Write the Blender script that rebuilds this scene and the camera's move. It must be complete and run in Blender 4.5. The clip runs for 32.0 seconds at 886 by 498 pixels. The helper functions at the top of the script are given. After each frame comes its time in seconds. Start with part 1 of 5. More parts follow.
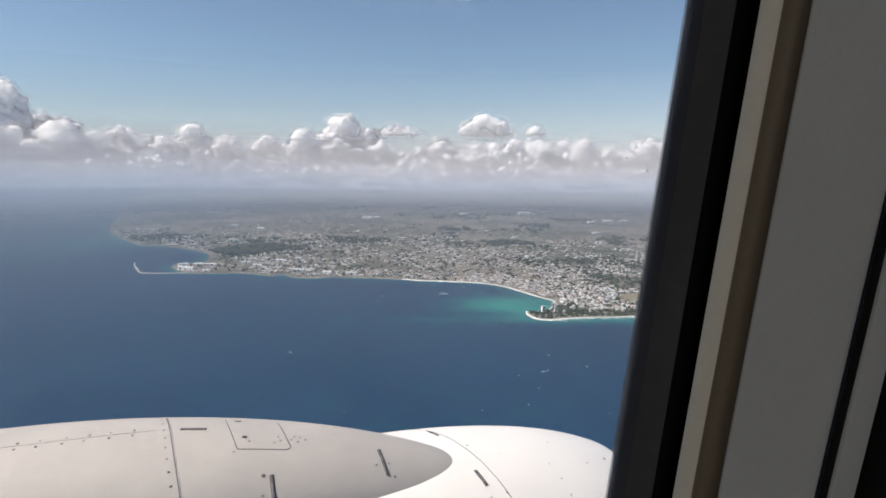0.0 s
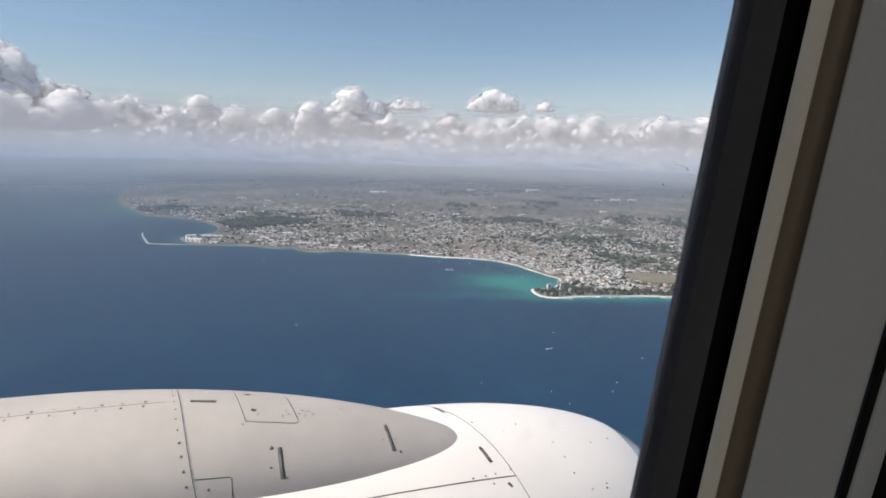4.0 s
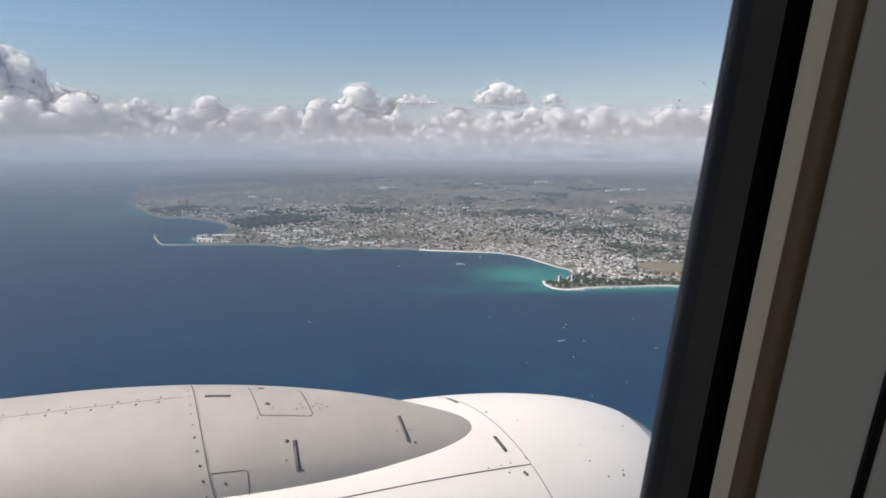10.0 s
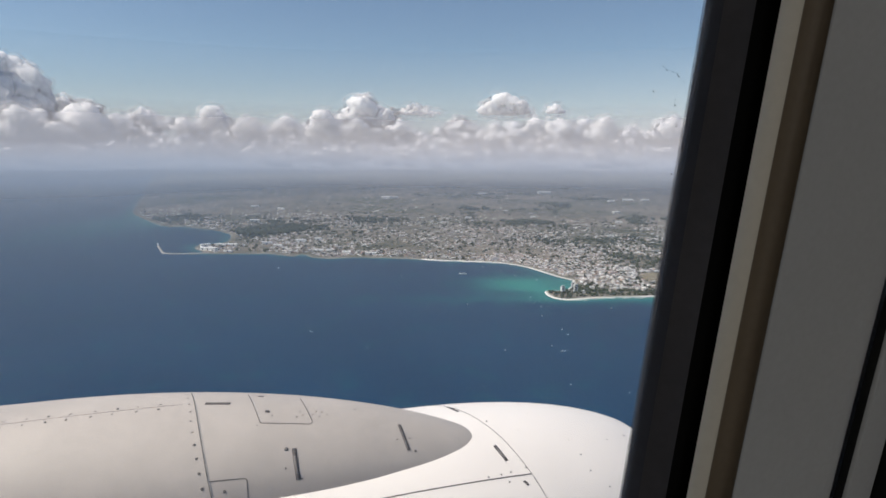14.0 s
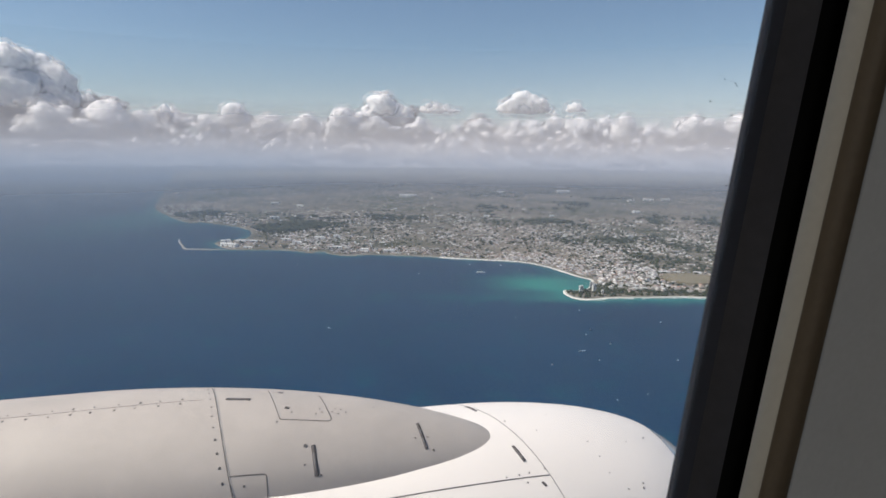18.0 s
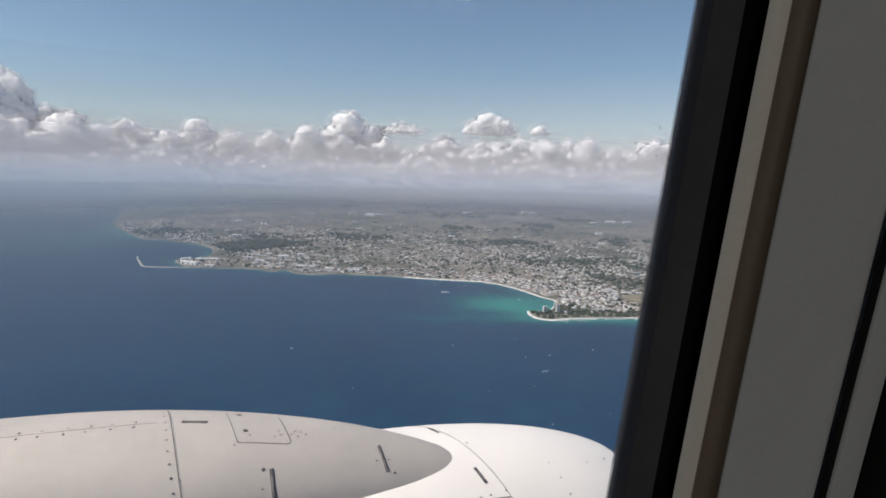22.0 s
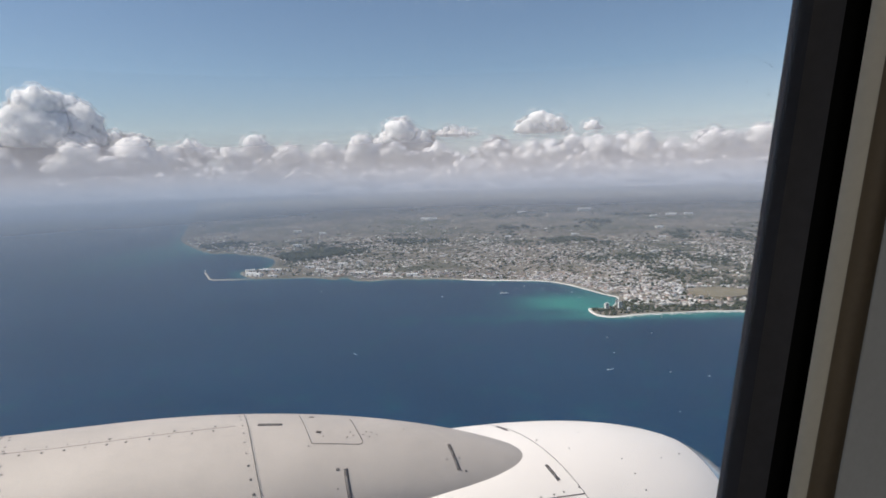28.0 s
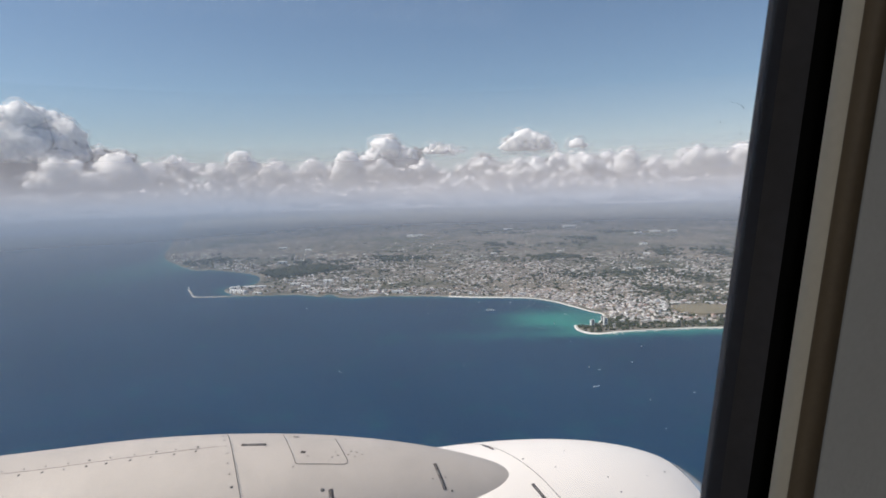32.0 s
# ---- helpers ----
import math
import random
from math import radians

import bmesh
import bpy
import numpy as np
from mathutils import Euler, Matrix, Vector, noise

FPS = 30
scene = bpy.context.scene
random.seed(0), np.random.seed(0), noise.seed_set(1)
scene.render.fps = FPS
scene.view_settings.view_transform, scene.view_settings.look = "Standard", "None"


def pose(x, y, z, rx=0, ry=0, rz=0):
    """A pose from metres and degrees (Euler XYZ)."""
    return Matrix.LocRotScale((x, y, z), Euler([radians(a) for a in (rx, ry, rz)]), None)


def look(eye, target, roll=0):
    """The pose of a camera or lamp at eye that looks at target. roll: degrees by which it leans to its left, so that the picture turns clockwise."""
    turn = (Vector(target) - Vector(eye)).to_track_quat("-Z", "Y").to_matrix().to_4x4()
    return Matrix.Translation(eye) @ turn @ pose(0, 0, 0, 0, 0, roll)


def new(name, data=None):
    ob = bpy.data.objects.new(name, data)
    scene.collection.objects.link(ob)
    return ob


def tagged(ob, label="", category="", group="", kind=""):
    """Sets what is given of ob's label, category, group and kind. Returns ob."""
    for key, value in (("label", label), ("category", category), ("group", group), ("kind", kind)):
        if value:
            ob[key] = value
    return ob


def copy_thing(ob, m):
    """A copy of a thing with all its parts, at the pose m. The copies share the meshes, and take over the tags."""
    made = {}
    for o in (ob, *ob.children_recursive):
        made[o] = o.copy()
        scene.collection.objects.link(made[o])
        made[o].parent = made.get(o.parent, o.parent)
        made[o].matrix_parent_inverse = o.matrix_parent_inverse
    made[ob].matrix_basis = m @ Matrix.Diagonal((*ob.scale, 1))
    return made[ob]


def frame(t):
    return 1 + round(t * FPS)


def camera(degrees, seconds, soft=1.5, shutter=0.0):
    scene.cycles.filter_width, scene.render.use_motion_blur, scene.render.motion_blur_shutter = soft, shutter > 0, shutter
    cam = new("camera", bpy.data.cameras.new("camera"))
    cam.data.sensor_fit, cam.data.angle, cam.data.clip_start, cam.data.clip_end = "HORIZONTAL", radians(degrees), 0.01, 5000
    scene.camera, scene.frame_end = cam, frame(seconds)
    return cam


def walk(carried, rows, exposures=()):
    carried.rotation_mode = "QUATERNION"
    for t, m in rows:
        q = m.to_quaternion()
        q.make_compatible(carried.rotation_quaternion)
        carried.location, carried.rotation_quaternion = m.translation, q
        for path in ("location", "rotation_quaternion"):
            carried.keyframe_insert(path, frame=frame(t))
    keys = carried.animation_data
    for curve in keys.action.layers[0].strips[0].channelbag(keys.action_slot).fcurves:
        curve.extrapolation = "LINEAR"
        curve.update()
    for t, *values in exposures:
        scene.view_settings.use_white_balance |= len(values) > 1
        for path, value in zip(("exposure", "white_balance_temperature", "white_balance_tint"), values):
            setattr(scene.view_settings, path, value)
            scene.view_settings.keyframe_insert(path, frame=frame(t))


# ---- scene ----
cam = camera(70, 32.0, soft=1.7)
PATH = [
    (0, 0.0084, -0.0043, 88.0124, 83.683, -0.714, -20.026),
    (0.5, 0.0078, -0.0065, 88.0209, 84.158, -1.231, -20.158),
    (1, 0.0085, -0.0048, 88.0277, 83.965, -1.640, -20.209),
    (1.5, 0.0074, -0.0065, 88.0317, 83.981, -1.135, -19.978),
    (2, 0.0075, -0.0048, 88.0342, 84.443, -1.559, -20.256),
    (2.5, 0.0103, -0.0135, 88.0342, 85.217, -1.633, -21.170),
    (3, 0.0147, -0.0180, 88.0328, 83.889, -2.397, -22.372),
    (3.5, 0.0047, -0.0111, 88.0313, 82.164, -1.019, -18.188),
    (4, -0.0054, -0.0040, 88.0301, 81.500, -1.654, -19.304),
    (4.5, -0.0050, -0.0041, 88.0274, 81.347, -1.413, -19.981),
    (6.5, -0.0020, 0.0023, 88.0145, 81.418, -1.000, -19.014),
    (7, -0.0008, -0.0007, 88.0108, 81.452, -1.397, -19.422),
    (7.5, 0.0008, -0.0017, 88.0096, 81.556, -1.151, -19.431),
    (8, 0.0020, -0.0028, 88.0089, 81.543, -1.443, -19.617),
    (8.5, 0.0015, -0.0034, 88.0083, 82.042, -0.992, -19.814),
    (9, 0.0019, -0.0017, 88.0067, 82.242, -1.031, -19.308),
    (9.5, 0.0013, 0.0014, 88.0051, 81.614, -0.285, -18.653),
    (10, 0.0008, 0.0044, 88.0035, 80.977, -0.169, -18.581),
    (10.5, 0.0002, 0.0081, 88.0026, 81.158, -0.692, -18.576),
    (11, -0.0011, 0.0115, 88.0020, 80.491, -0.072, -17.297),
    (11.5, 0.0040, 0.0070, 88.0015, 80.882, -0.318, -18.132),
    (12, 0.0085, 0.0015, 88.0017, 81.475, -0.510, -18.365),
    (12.5, 0.0082, -0.0010, 87.9998, 82.133, -0.672, -18.795),
    (13, 0.0079, -0.0036, 87.9981, 81.377, -0.494, -18.301),
    (13.5, 0.0078, -0.0030, 87.9970, 81.817, -0.278, -18.578),
    (15.5, 0.0060, -0.0058, 87.9950, 81.796, -0.499, -16.922),
    (16, 0.0050, -0.0026, 87.9963, 81.923, -0.150, -17.161),
    (16.5, 0.0035, -0.0021, 87.9983, 81.779, -0.492, -17.186),
    (17, 0.0014, -0.0034, 88.0013, 81.833, -0.147, -17.018),
    (17.5, 0.0002, 0.0013, 88.0006, 82.302, -0.525, -16.969),
    (18, -0.0015, 0.0046, 88.0004, 81.671, -0.648, -16.643),
    (18.5, 0.0023, 0.0083, 88.0009, 82.372, -1.582, -18.542),
    (19, 0.0064, 0.0127, 88.0011, 81.736, -1.865, -19.189),
    (19.5, 0.0078, 0.0113, 88.0001, 82.174, -2.170, -19.102),
    (20, 0.0096, 0.0115, 87.9984, 82.825, -1.818, -19.521),
    (20.5, 0.0069, 0.0023, 88.0030, 83.872, -2.769, -19.670),
    (21, 0.0054, -0.0032, 88.0058, 83.977, -2.554, -19.904),
    (21.5, 0.0047, -0.0063, 88.0066, 83.736, -2.544, -20.199),
    (22, 0.0050, -0.0063, 88.0058, 83.535, -1.566, -19.698),
    (22.5, 0.0018, -0.0100, 88.0029, 83.279, -1.867, -18.451),
    (23, -0.0012, -0.0131, 87.9998, 84.331, 1.054, -17.797),
    (23.5, -0.0098, -0.0088, 87.9963, 81.839, 2.165, -14.144),
    (24, -0.0189, -0.0070, 87.9934, 81.007, 1.708, -12.935),
    (24.5, -0.0218, -0.0047, 87.9908, 81.274, 1.650, -12.718),
    (25, -0.0259, -0.0051, 87.9892, 80.955, 1.931, -12.489),
    (25.5, -0.0252, -0.0044, 87.9878, 81.162, 1.850, -12.655),
    (26, -0.0256, -0.0071, 87.9875, 82.258, 1.744, -13.553),
    (26.5, -0.0247, -0.0078, 87.9878, 84.371, 1.510, -15.138),
    (28.5, -0.0197, -0.0116, 87.9873, 83.595, 1.690, -14.873),
    (29, -0.0190, -0.0146, 87.9878, 84.185, 0.889, -15.212),
    (29.5, -0.0182, -0.0112, 87.9879, 83.826, 1.055, -15.289),
    (30, -0.0176, -0.0094, 87.9885, 83.788, 1.461, -15.069),
    (30.5, -0.0207, -0.0080, 87.9898, 84.202, 1.485, -14.647),
    (31, -0.0240, -0.0074, 87.9915, 84.827, 0.821, -15.481),
    (31.5, -0.0232, -0.0113, 87.9928, 85.066, 0.549, -15.737),
    (32, -0.0225, -0.0160, 87.9945, 85.208, 1.500, -16.172),
]
EXPOSURES = ((0.0, 0.14), (2.0, 0.18), (4.0, 0.12), (9.0, 0.04), (13.0, 0.0), (20.0, -0.02), (23.0, -0.03), (25.0, -0.09), (26.5, -0.09), (29.0, 0.0), (32.0, 0.0))
walk(cam, [(t, pose(*p)) for t, *p in PATH], EXPOSURES)

# ---- the turn of the view from straight abeam, and the eye's height over the sea (land is at 1:8) ----
PSI = 0.2967
EYE = 88.0
RX, RY = math.cos(PSI), -math.sin(PSI)
FX, FY = math.sin(PSI), math.cos(PSI)


def ground_xy(u, v):
    """World x, y of a place u metres to the right and v metres ahead of the eye's mean line of view."""
    return u * RX + v * FX, u * RY + v * FY


# ---- sky and sun ----
SUN_DIR = Vector((-0.66, 0.10, 0.74)).normalized()
world = bpy.data.worlds.new("sky")
scene.world = world
world.use_nodes = True
wn = world.node_tree.nodes
sky = wn.new("ShaderNodeTexSky")
sky.sky_type = "NISHITA"
sky.sun_disc = False
sky.sun_elevation = math.asin(SUN_DIR.z)
sky.sun_rotation = math.atan2(SUN_DIR.x, SUN_DIR.y)
sky.altitude, sky.air_density, sky.dust_density, sky.ozone_density = 700, 1.0, 0.6, 1.5
wn["Background"].inputs["Strength"].default_value = 0.102
world.node_tree.links.new(sky.outputs[0], wn["Background"].inputs["Color"])

lamp = bpy.data.lights.new("sun", "SUN")
lamp.energy, lamp.angle, lamp.color = 5.0, radians(0.6), (1.0, 0.91, 0.80)
sun = new("sun", lamp)
sun.matrix_world = look((0, 0, 400), Vector((0, 0, 400)) - SUN_DIR)


# ---- materials ----
def material(name, colour, rough=0.6, metal=0.0, vary=0.12, size=6.0, fine=60.0, bump=0.1, dark=None, spec=0.5):
    """Painted or plain surface: colour broken at two scales, with fine relief."""
    m = bpy.data.materials.new(name)
    m.use_nodes = True
    n, ln = m.node_tree.nodes, m.node_tree.links
    b = n["Principled BSDF"]
    co = n.new("ShaderNodeTexCoord")
    big, small = n.new("ShaderNodeTexNoise"), n.new("ShaderNodeTexNoise")
    big.inputs["Scale"].default_value, small.inputs["Scale"].default_value = size, fine
    big.inputs["Detail"].default_value, small.inputs["Detail"].default_value = 6, 3
    ln.new(co.outputs["Object"], big.inputs["Vector"])
    ln.new(co.outputs["Object"], small.inputs["Vector"])
    add = n.new("ShaderNodeMath")
    add.operation = "MULTIPLY_ADD"
    add.inputs[1].default_value = 0.4
    ln.new(small.outputs["Fac"], add.inputs[0])
    ln.new(big.outputs["Fac"], add.inputs[2])
    ramp = n.new("ShaderNodeValToRGB")
    lo = dark or tuple(c * (1 - 2 * vary) for c in colour)
    ramp.color_ramp.elements[0].position, ramp.color_ramp.elements[0].color = 0.5, (*lo, 1)
    ramp.color_ramp.elements[1].position, ramp.color_ramp.elements[1].color = 0.9, (*colour, 1)
    ln.new(add.outputs[0], ramp.inputs[0])
    ln.new(ramp.outputs[0], b.inputs["Base Color"])
    b.inputs["Roughness"].default_value, b.inputs["Metallic"].default_value = rough, metal
    b.inputs["Specular IOR Level"].default_value = spec
    if bump:
        bp = n.new("ShaderNodeBump")
        bp.inputs["Strength"].default_value, bp.inputs["Distance"].default_value = bump, 0.002
        ln.new(small.outputs["Fac"], bp.inputs["Height"])
        ln.new(bp.outputs[0], b.inputs["Normal"])
    return m


def island_material(name, stops, rough=0.8, per_object=False):
    """One tone a piece, picked at random from the stops."""
    m = bpy.data.materials.new(name)
    m.use_nodes = True
    n, ln = m.node_tree.nodes, m.node_tree.links
    b = n["Principled BSDF"]
    src = n.new("ShaderNodeObjectInfo" if per_object else "ShaderNodeNewGeometry")
    ramp = n.new("ShaderNodeValToRGB")
    ramp.color_ramp.interpolation = "CONSTANT"
    e = ramp.color_ramp.elements
    while len(e) < len(stops):
        e.new(0.5)
    for i, c in enumerate(stops):
        e[i].position, e[i].color = i / len(stops), (*c, 1)
    ln.new(src.outputs["Random" if per_object else "Random Per Island"], ramp.inputs[0])
    mix = n.new("ShaderNodeMixRGB")
    mix.blend_type, mix.inputs[0].default_value = "MULTIPLY", 0.2
    no = n.new("ShaderNodeTexNoise")
    no.inputs["Scale"].default_value = 2.5
    ln.new(ramp.outputs[0], mix.inputs[1])
    ln.new(no.outputs["Fac"], mix.inputs[2])
    ln.new(mix.outputs[0], b.inputs["Base Color"])
    b.inputs["Roughness"].default_value = rough
    b.inputs["Specular IOR Level"].default_value = 0.2
    return m


def sea_material():
    """Deep blue water with small waves; the sheet's "shoal" value turns it turquoise over sand."""
    m = bpy.data.materials.new("sea_water")
    m.use_nodes = True
    n, ln = m.node_tree.nodes, m.node_tree.links
    b = n["Principled BSDF"]
    at = n.new("ShaderNodeAttribute")
    at.attribute_name = "shoal"
    co = n.new("ShaderNodeTexCoord")
    big = n.new("ShaderNodeTexNoise")
    big.inputs["Scale"].default_value, big.inputs["Detail"].default_value = 0.012, 8
    ln.new(co.outputs["Object"], big.inputs["Vector"])
    deep = n.new("ShaderNodeValToRGB")
    deep.color_ramp.elements[0].position, deep.color_ramp.elements[0].color = 0.3, (0.0055, 0.030, 0.071, 1)
    deep.color_ramp.elements[1].position, deep.color_ramp.elements[1].color = 0.75, (0.011, 0.045, 0.096, 1)
    ln.new(big.outputs["Fac"], deep.inputs[0])
    wob = n.new("ShaderNodeTexNoise")
    wob.inputs["Scale"].default_value, wob.inputs["Detail"].default_value = 0.06, 4
    ln.new(co.outputs["Object"], wob.inputs["Vector"])
    amt = n.new("ShaderNodeMath")
    amt.operation = "MULTIPLY_ADD"
    amt.inputs[1].default_value = 0.5
    sub = n.new("ShaderNodeMath")
    sub.operation = "SUBTRACT"
    sub.inputs[1].default_value = 0.25
    ln.new(wob.outputs["Fac"], amt.inputs[0])
    ln.new(at.outputs["Fac"], amt.inputs[2])
    ln.new(amt.outputs[0], sub.inputs[0])
    shal = n.new("ShaderNodeValToRGB")
    e = shal.color_ramp.elements
    e[0].position, e[0].color = 0.02, (0, 0, 0, 1)
    e[1].position, e[1].color = 0.95, (1, 1, 1, 1)
    ln.new(sub.outputs[0], shal.inputs[0])
    mix = n.new("ShaderNodeMixRGB")
    mix.inputs[2].default_value = (0.03, 0.215, 0.185, 1)
    ln.new(shal.outputs[0], mix.inputs[0])
    ln.new(deep.outputs[0], mix.inputs[1])
    ln.new(mix.outputs[0], b.inputs["Base Color"])
    b.inputs["Roughness"].default_value = 0.42
    b.inputs["IOR"].default_value = 1.33
    b.inputs["Specular IOR Level"].default_value = 0.35
    wav = n.new("ShaderNodeTexNoise")
    wav.inputs["Scale"].default_value, wav.inputs["Detail"].default_value = 0.45, 5
    ln.new(co.outputs["Object"], wav.inputs["Vector"])
    bp = n.new("ShaderNodeBump")
    bp.inputs["Strength"].default_value, bp.inputs["Distance"].default_value = 0.5, 0.5
    ln.new(wav.outputs["Fac"], bp.inputs["Height"])
    ln.new(bp.outputs[0], b.inputs["Normal"])
    return m


def land_material():
    """Dry green and brown fields, scrub and town ground; sand where the sheet's "sand" value is high."""
    m = bpy.data.materials.new("island_ground")
    m.use_nodes = True
    n, ln = m.node_tree.nodes, m.node_tree.links
    b = n["Principled BSDF"]
    co = n.new("ShaderNodeTexCoord")
    big, mid, small = (n.new("ShaderNodeTexNoise") for _ in range(3))
    for t, s, d in ((big, 0.006, 5), (mid, 0.05, 6), (small, 0.5, 4)):
        t.inputs["Scale"].default_value, t.inputs["Detail"].default_value = s, d
        ln.new(co.outputs["Object"], t.inputs["Vector"])
    r1 = n.new("ShaderNodeValToRGB")
    e = r1.color_ramp.elements
    e.new(0.5)
    for i, (p, c) in enumerate(((0.33, (0.056, 0.068, 0.034)), (0.50, (0.146, 0.136, 0.108)), (0.68, (0.29, 0.25, 0.21)))):
        e[i].position, e[i].color = p, (*c, 1)
    ln.new(big.outputs["Fac"], r1.inputs[0])
    r2 = n.new("ShaderNodeValToRGB")
    r2.color_ramp.elements[0].position, r2.color_ramp.elements[0].color = 0.36, (0.066, 0.070, 0.044, 1)
    r2.color_ramp.elements[1].position, r2.color_ramp.elements[1].color = 0.66, (0.33, 0.295, 0.255, 1)
    ln.new(mid.outputs["Fac"], r2.inputs[0])
    m1 = n.new("ShaderNodeMixRGB")
    m1.inputs[0].default_value = 0.42
    ln.new(r1.outputs[0], m1.inputs[1])
    ln.new(r2.outputs[0], m1.inputs[2])
    at = n.new("ShaderNodeAttribute")
    at.attribute_name = "sand"
    m2 = n.new("ShaderNodeMixRGB")
    m2.inputs[2].default_value = (0.90, 0.87, 0.81, 1)
    ln.new(at.outputs["Fac"], m2.inputs[0])
    ln.new(m1.outputs[0], m2.inputs[1])
    ln.new(m2.outputs[0], b.inputs["Base Color"])
    b.inputs["Roughness"].default_value = 0.95
    b.inputs["Specular IOR Level"].default_value = 0.1
    bp = n.new("ShaderNodeBump")
    bp.inputs["Strength"].default_value, bp.inputs["Distance"].default_value = 0.6, 1.0
    ln.new(small.outputs["Fac"], bp.inputs["Height"])
    ln.new(bp.outputs[0], b.inputs["Normal"])
    return m


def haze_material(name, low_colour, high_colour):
    """Painted haze: the sheet's "haze" value mixes a haze colour over what lies behind; "lift" turns the colour from
    that of low air to that of cloudy air.
    """
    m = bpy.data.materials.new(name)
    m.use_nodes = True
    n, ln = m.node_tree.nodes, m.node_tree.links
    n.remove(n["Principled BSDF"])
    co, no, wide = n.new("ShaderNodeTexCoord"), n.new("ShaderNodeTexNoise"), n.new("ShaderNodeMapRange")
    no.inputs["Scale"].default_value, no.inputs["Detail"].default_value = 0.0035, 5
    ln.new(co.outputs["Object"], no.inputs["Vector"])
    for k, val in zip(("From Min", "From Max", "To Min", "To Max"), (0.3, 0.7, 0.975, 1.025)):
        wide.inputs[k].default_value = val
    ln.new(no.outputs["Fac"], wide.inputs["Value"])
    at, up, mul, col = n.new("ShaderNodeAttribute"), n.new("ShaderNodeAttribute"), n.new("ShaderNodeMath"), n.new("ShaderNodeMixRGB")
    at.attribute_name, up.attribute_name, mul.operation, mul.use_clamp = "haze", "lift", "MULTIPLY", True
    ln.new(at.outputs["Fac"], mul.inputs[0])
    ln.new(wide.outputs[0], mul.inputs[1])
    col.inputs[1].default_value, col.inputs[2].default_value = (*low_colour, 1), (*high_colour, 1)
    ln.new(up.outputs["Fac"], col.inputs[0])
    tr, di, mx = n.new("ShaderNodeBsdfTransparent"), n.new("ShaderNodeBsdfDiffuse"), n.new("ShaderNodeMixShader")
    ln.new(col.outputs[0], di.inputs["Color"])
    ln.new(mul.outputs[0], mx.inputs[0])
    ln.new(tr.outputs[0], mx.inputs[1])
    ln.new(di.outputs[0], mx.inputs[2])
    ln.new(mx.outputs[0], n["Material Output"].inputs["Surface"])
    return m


SEA, LAND = sea_material(), land_material()
CLOUD = material("cloud_vapour", (0.96, 0.95, 0.95), 1.0, vary=0.02, size=0.02, fine=0.08, bump=0, spec=0.0)
soft = CLOUD.node_tree.nodes["Principled BSDF"]
soft.inputs["Subsurface Weight"].default_value, soft.inputs["Subsurface Scale"].default_value = 1.0, 130.0
soft.inputs["Subsurface Radius"].default_value = (1.0, 1.0, 1.0)
VAPOUR = bpy.data.materials.new("thin_cloud_edge")
VAPOUR.use_nodes = True
vn, vl = VAPOUR.node_tree.nodes, VAPOUR.node_tree.links
vn.remove(vn["Principled BSDF"])
rim, thru, half, gone, veiled = (vn.new("ShaderNode" + k) for k in ("BsdfDiffuse", "BsdfTranslucent", "MixShader", "BsdfTransparent", "MixShader"))
rim.inputs["Color"].default_value = thru.inputs["Color"].default_value = (0.96, 0.95, 0.95, 1)
half.inputs[0].default_value = 0.5
vl.new(rim.outputs[0], half.inputs[1]), vl.new(thru.outputs[0], half.inputs[2])
vl.new(gone.outputs[0], veiled.inputs[1]), vl.new(half.outputs[0], veiled.inputs[2]), vl.new(veiled.outputs[0], vn["Material Output"].inputs["Surface"])
vco, vno, vmap = vn.new("ShaderNodeTexCoord"), vn.new("ShaderNodeTexNoise"), vn.new("ShaderNodeMapRange")
vno.inputs["Scale"].default_value, vno.inputs["Detail"].default_value = 0.010, 6
for key, val in zip(("From Min", "From Max", "To Min", "To Max"), (0.40, 0.70, 0.0, 0.32)):
    vmap.inputs[key].default_value = val
vl.new(vco.outputs["Object"], vno.inputs["Vector"])
vl.new(vno.outputs["Fac"], vmap.inputs["Value"])
vl.new(vmap.outputs[0], veiled.inputs[0])
NACELLE_PAINT = material("white_nacelle_paint", (0.94, 0.888, 0.838), 0.45, vary=0.03, size=2.5, fine=25, bump=0.02)
LIP_METAL = material("polished_lip_metal", (0.60, 0.60, 0.62), 0.22, 1.0, vary=0.04, size=3, fine=30, bump=0.02)
PYLON_PAINT = material("light_grey_pylon_paint", (0.525, 0.477, 0.436), 0.62, vary=0.07, size=2.0, fine=18, bump=0.02)
SEAM_DARK = material("dark_seam_sealant", (0.16, 0.145, 0.135), 0.8, bump=0)
RIVET_DARK = material("worn_rivet_metal", (0.15, 0.138, 0.13), 0.7, 0.0, bump=0)
SLOT_METAL = material("scuffed_slot_insert", (0.17, 0.155, 0.15), 0.6, 0.0, vary=0.25, size=40, fine=160, bump=0.2)
# pale colour for strips painted as highlights along the seams
SEAM_LIGHT = material("painted_edge_highlight", (0.66, 0.63, 0.60), 0.5, vary=0.15, size=25, bump=0)
SLOT_DARK = material("dark_slot_plate", (0.105, 0.09, 0.085), 0.7, vary=0.25, size=30, bump=0.1)
SEAL = material("black_window_seal_rubber", (0.044, 0.039, 0.041), 0.75, size=14, fine=180, bump=0.15, spec=0.25)
# half-clear ring added to imitate the blur of the seal's edge
SEAL_FRINGE = bpy.data.materials.new("blurred_seal_fringe")
SEAL_FRINGE.use_nodes = True
lip = SEAL_FRINGE.node_tree.nodes["Principled BSDF"]
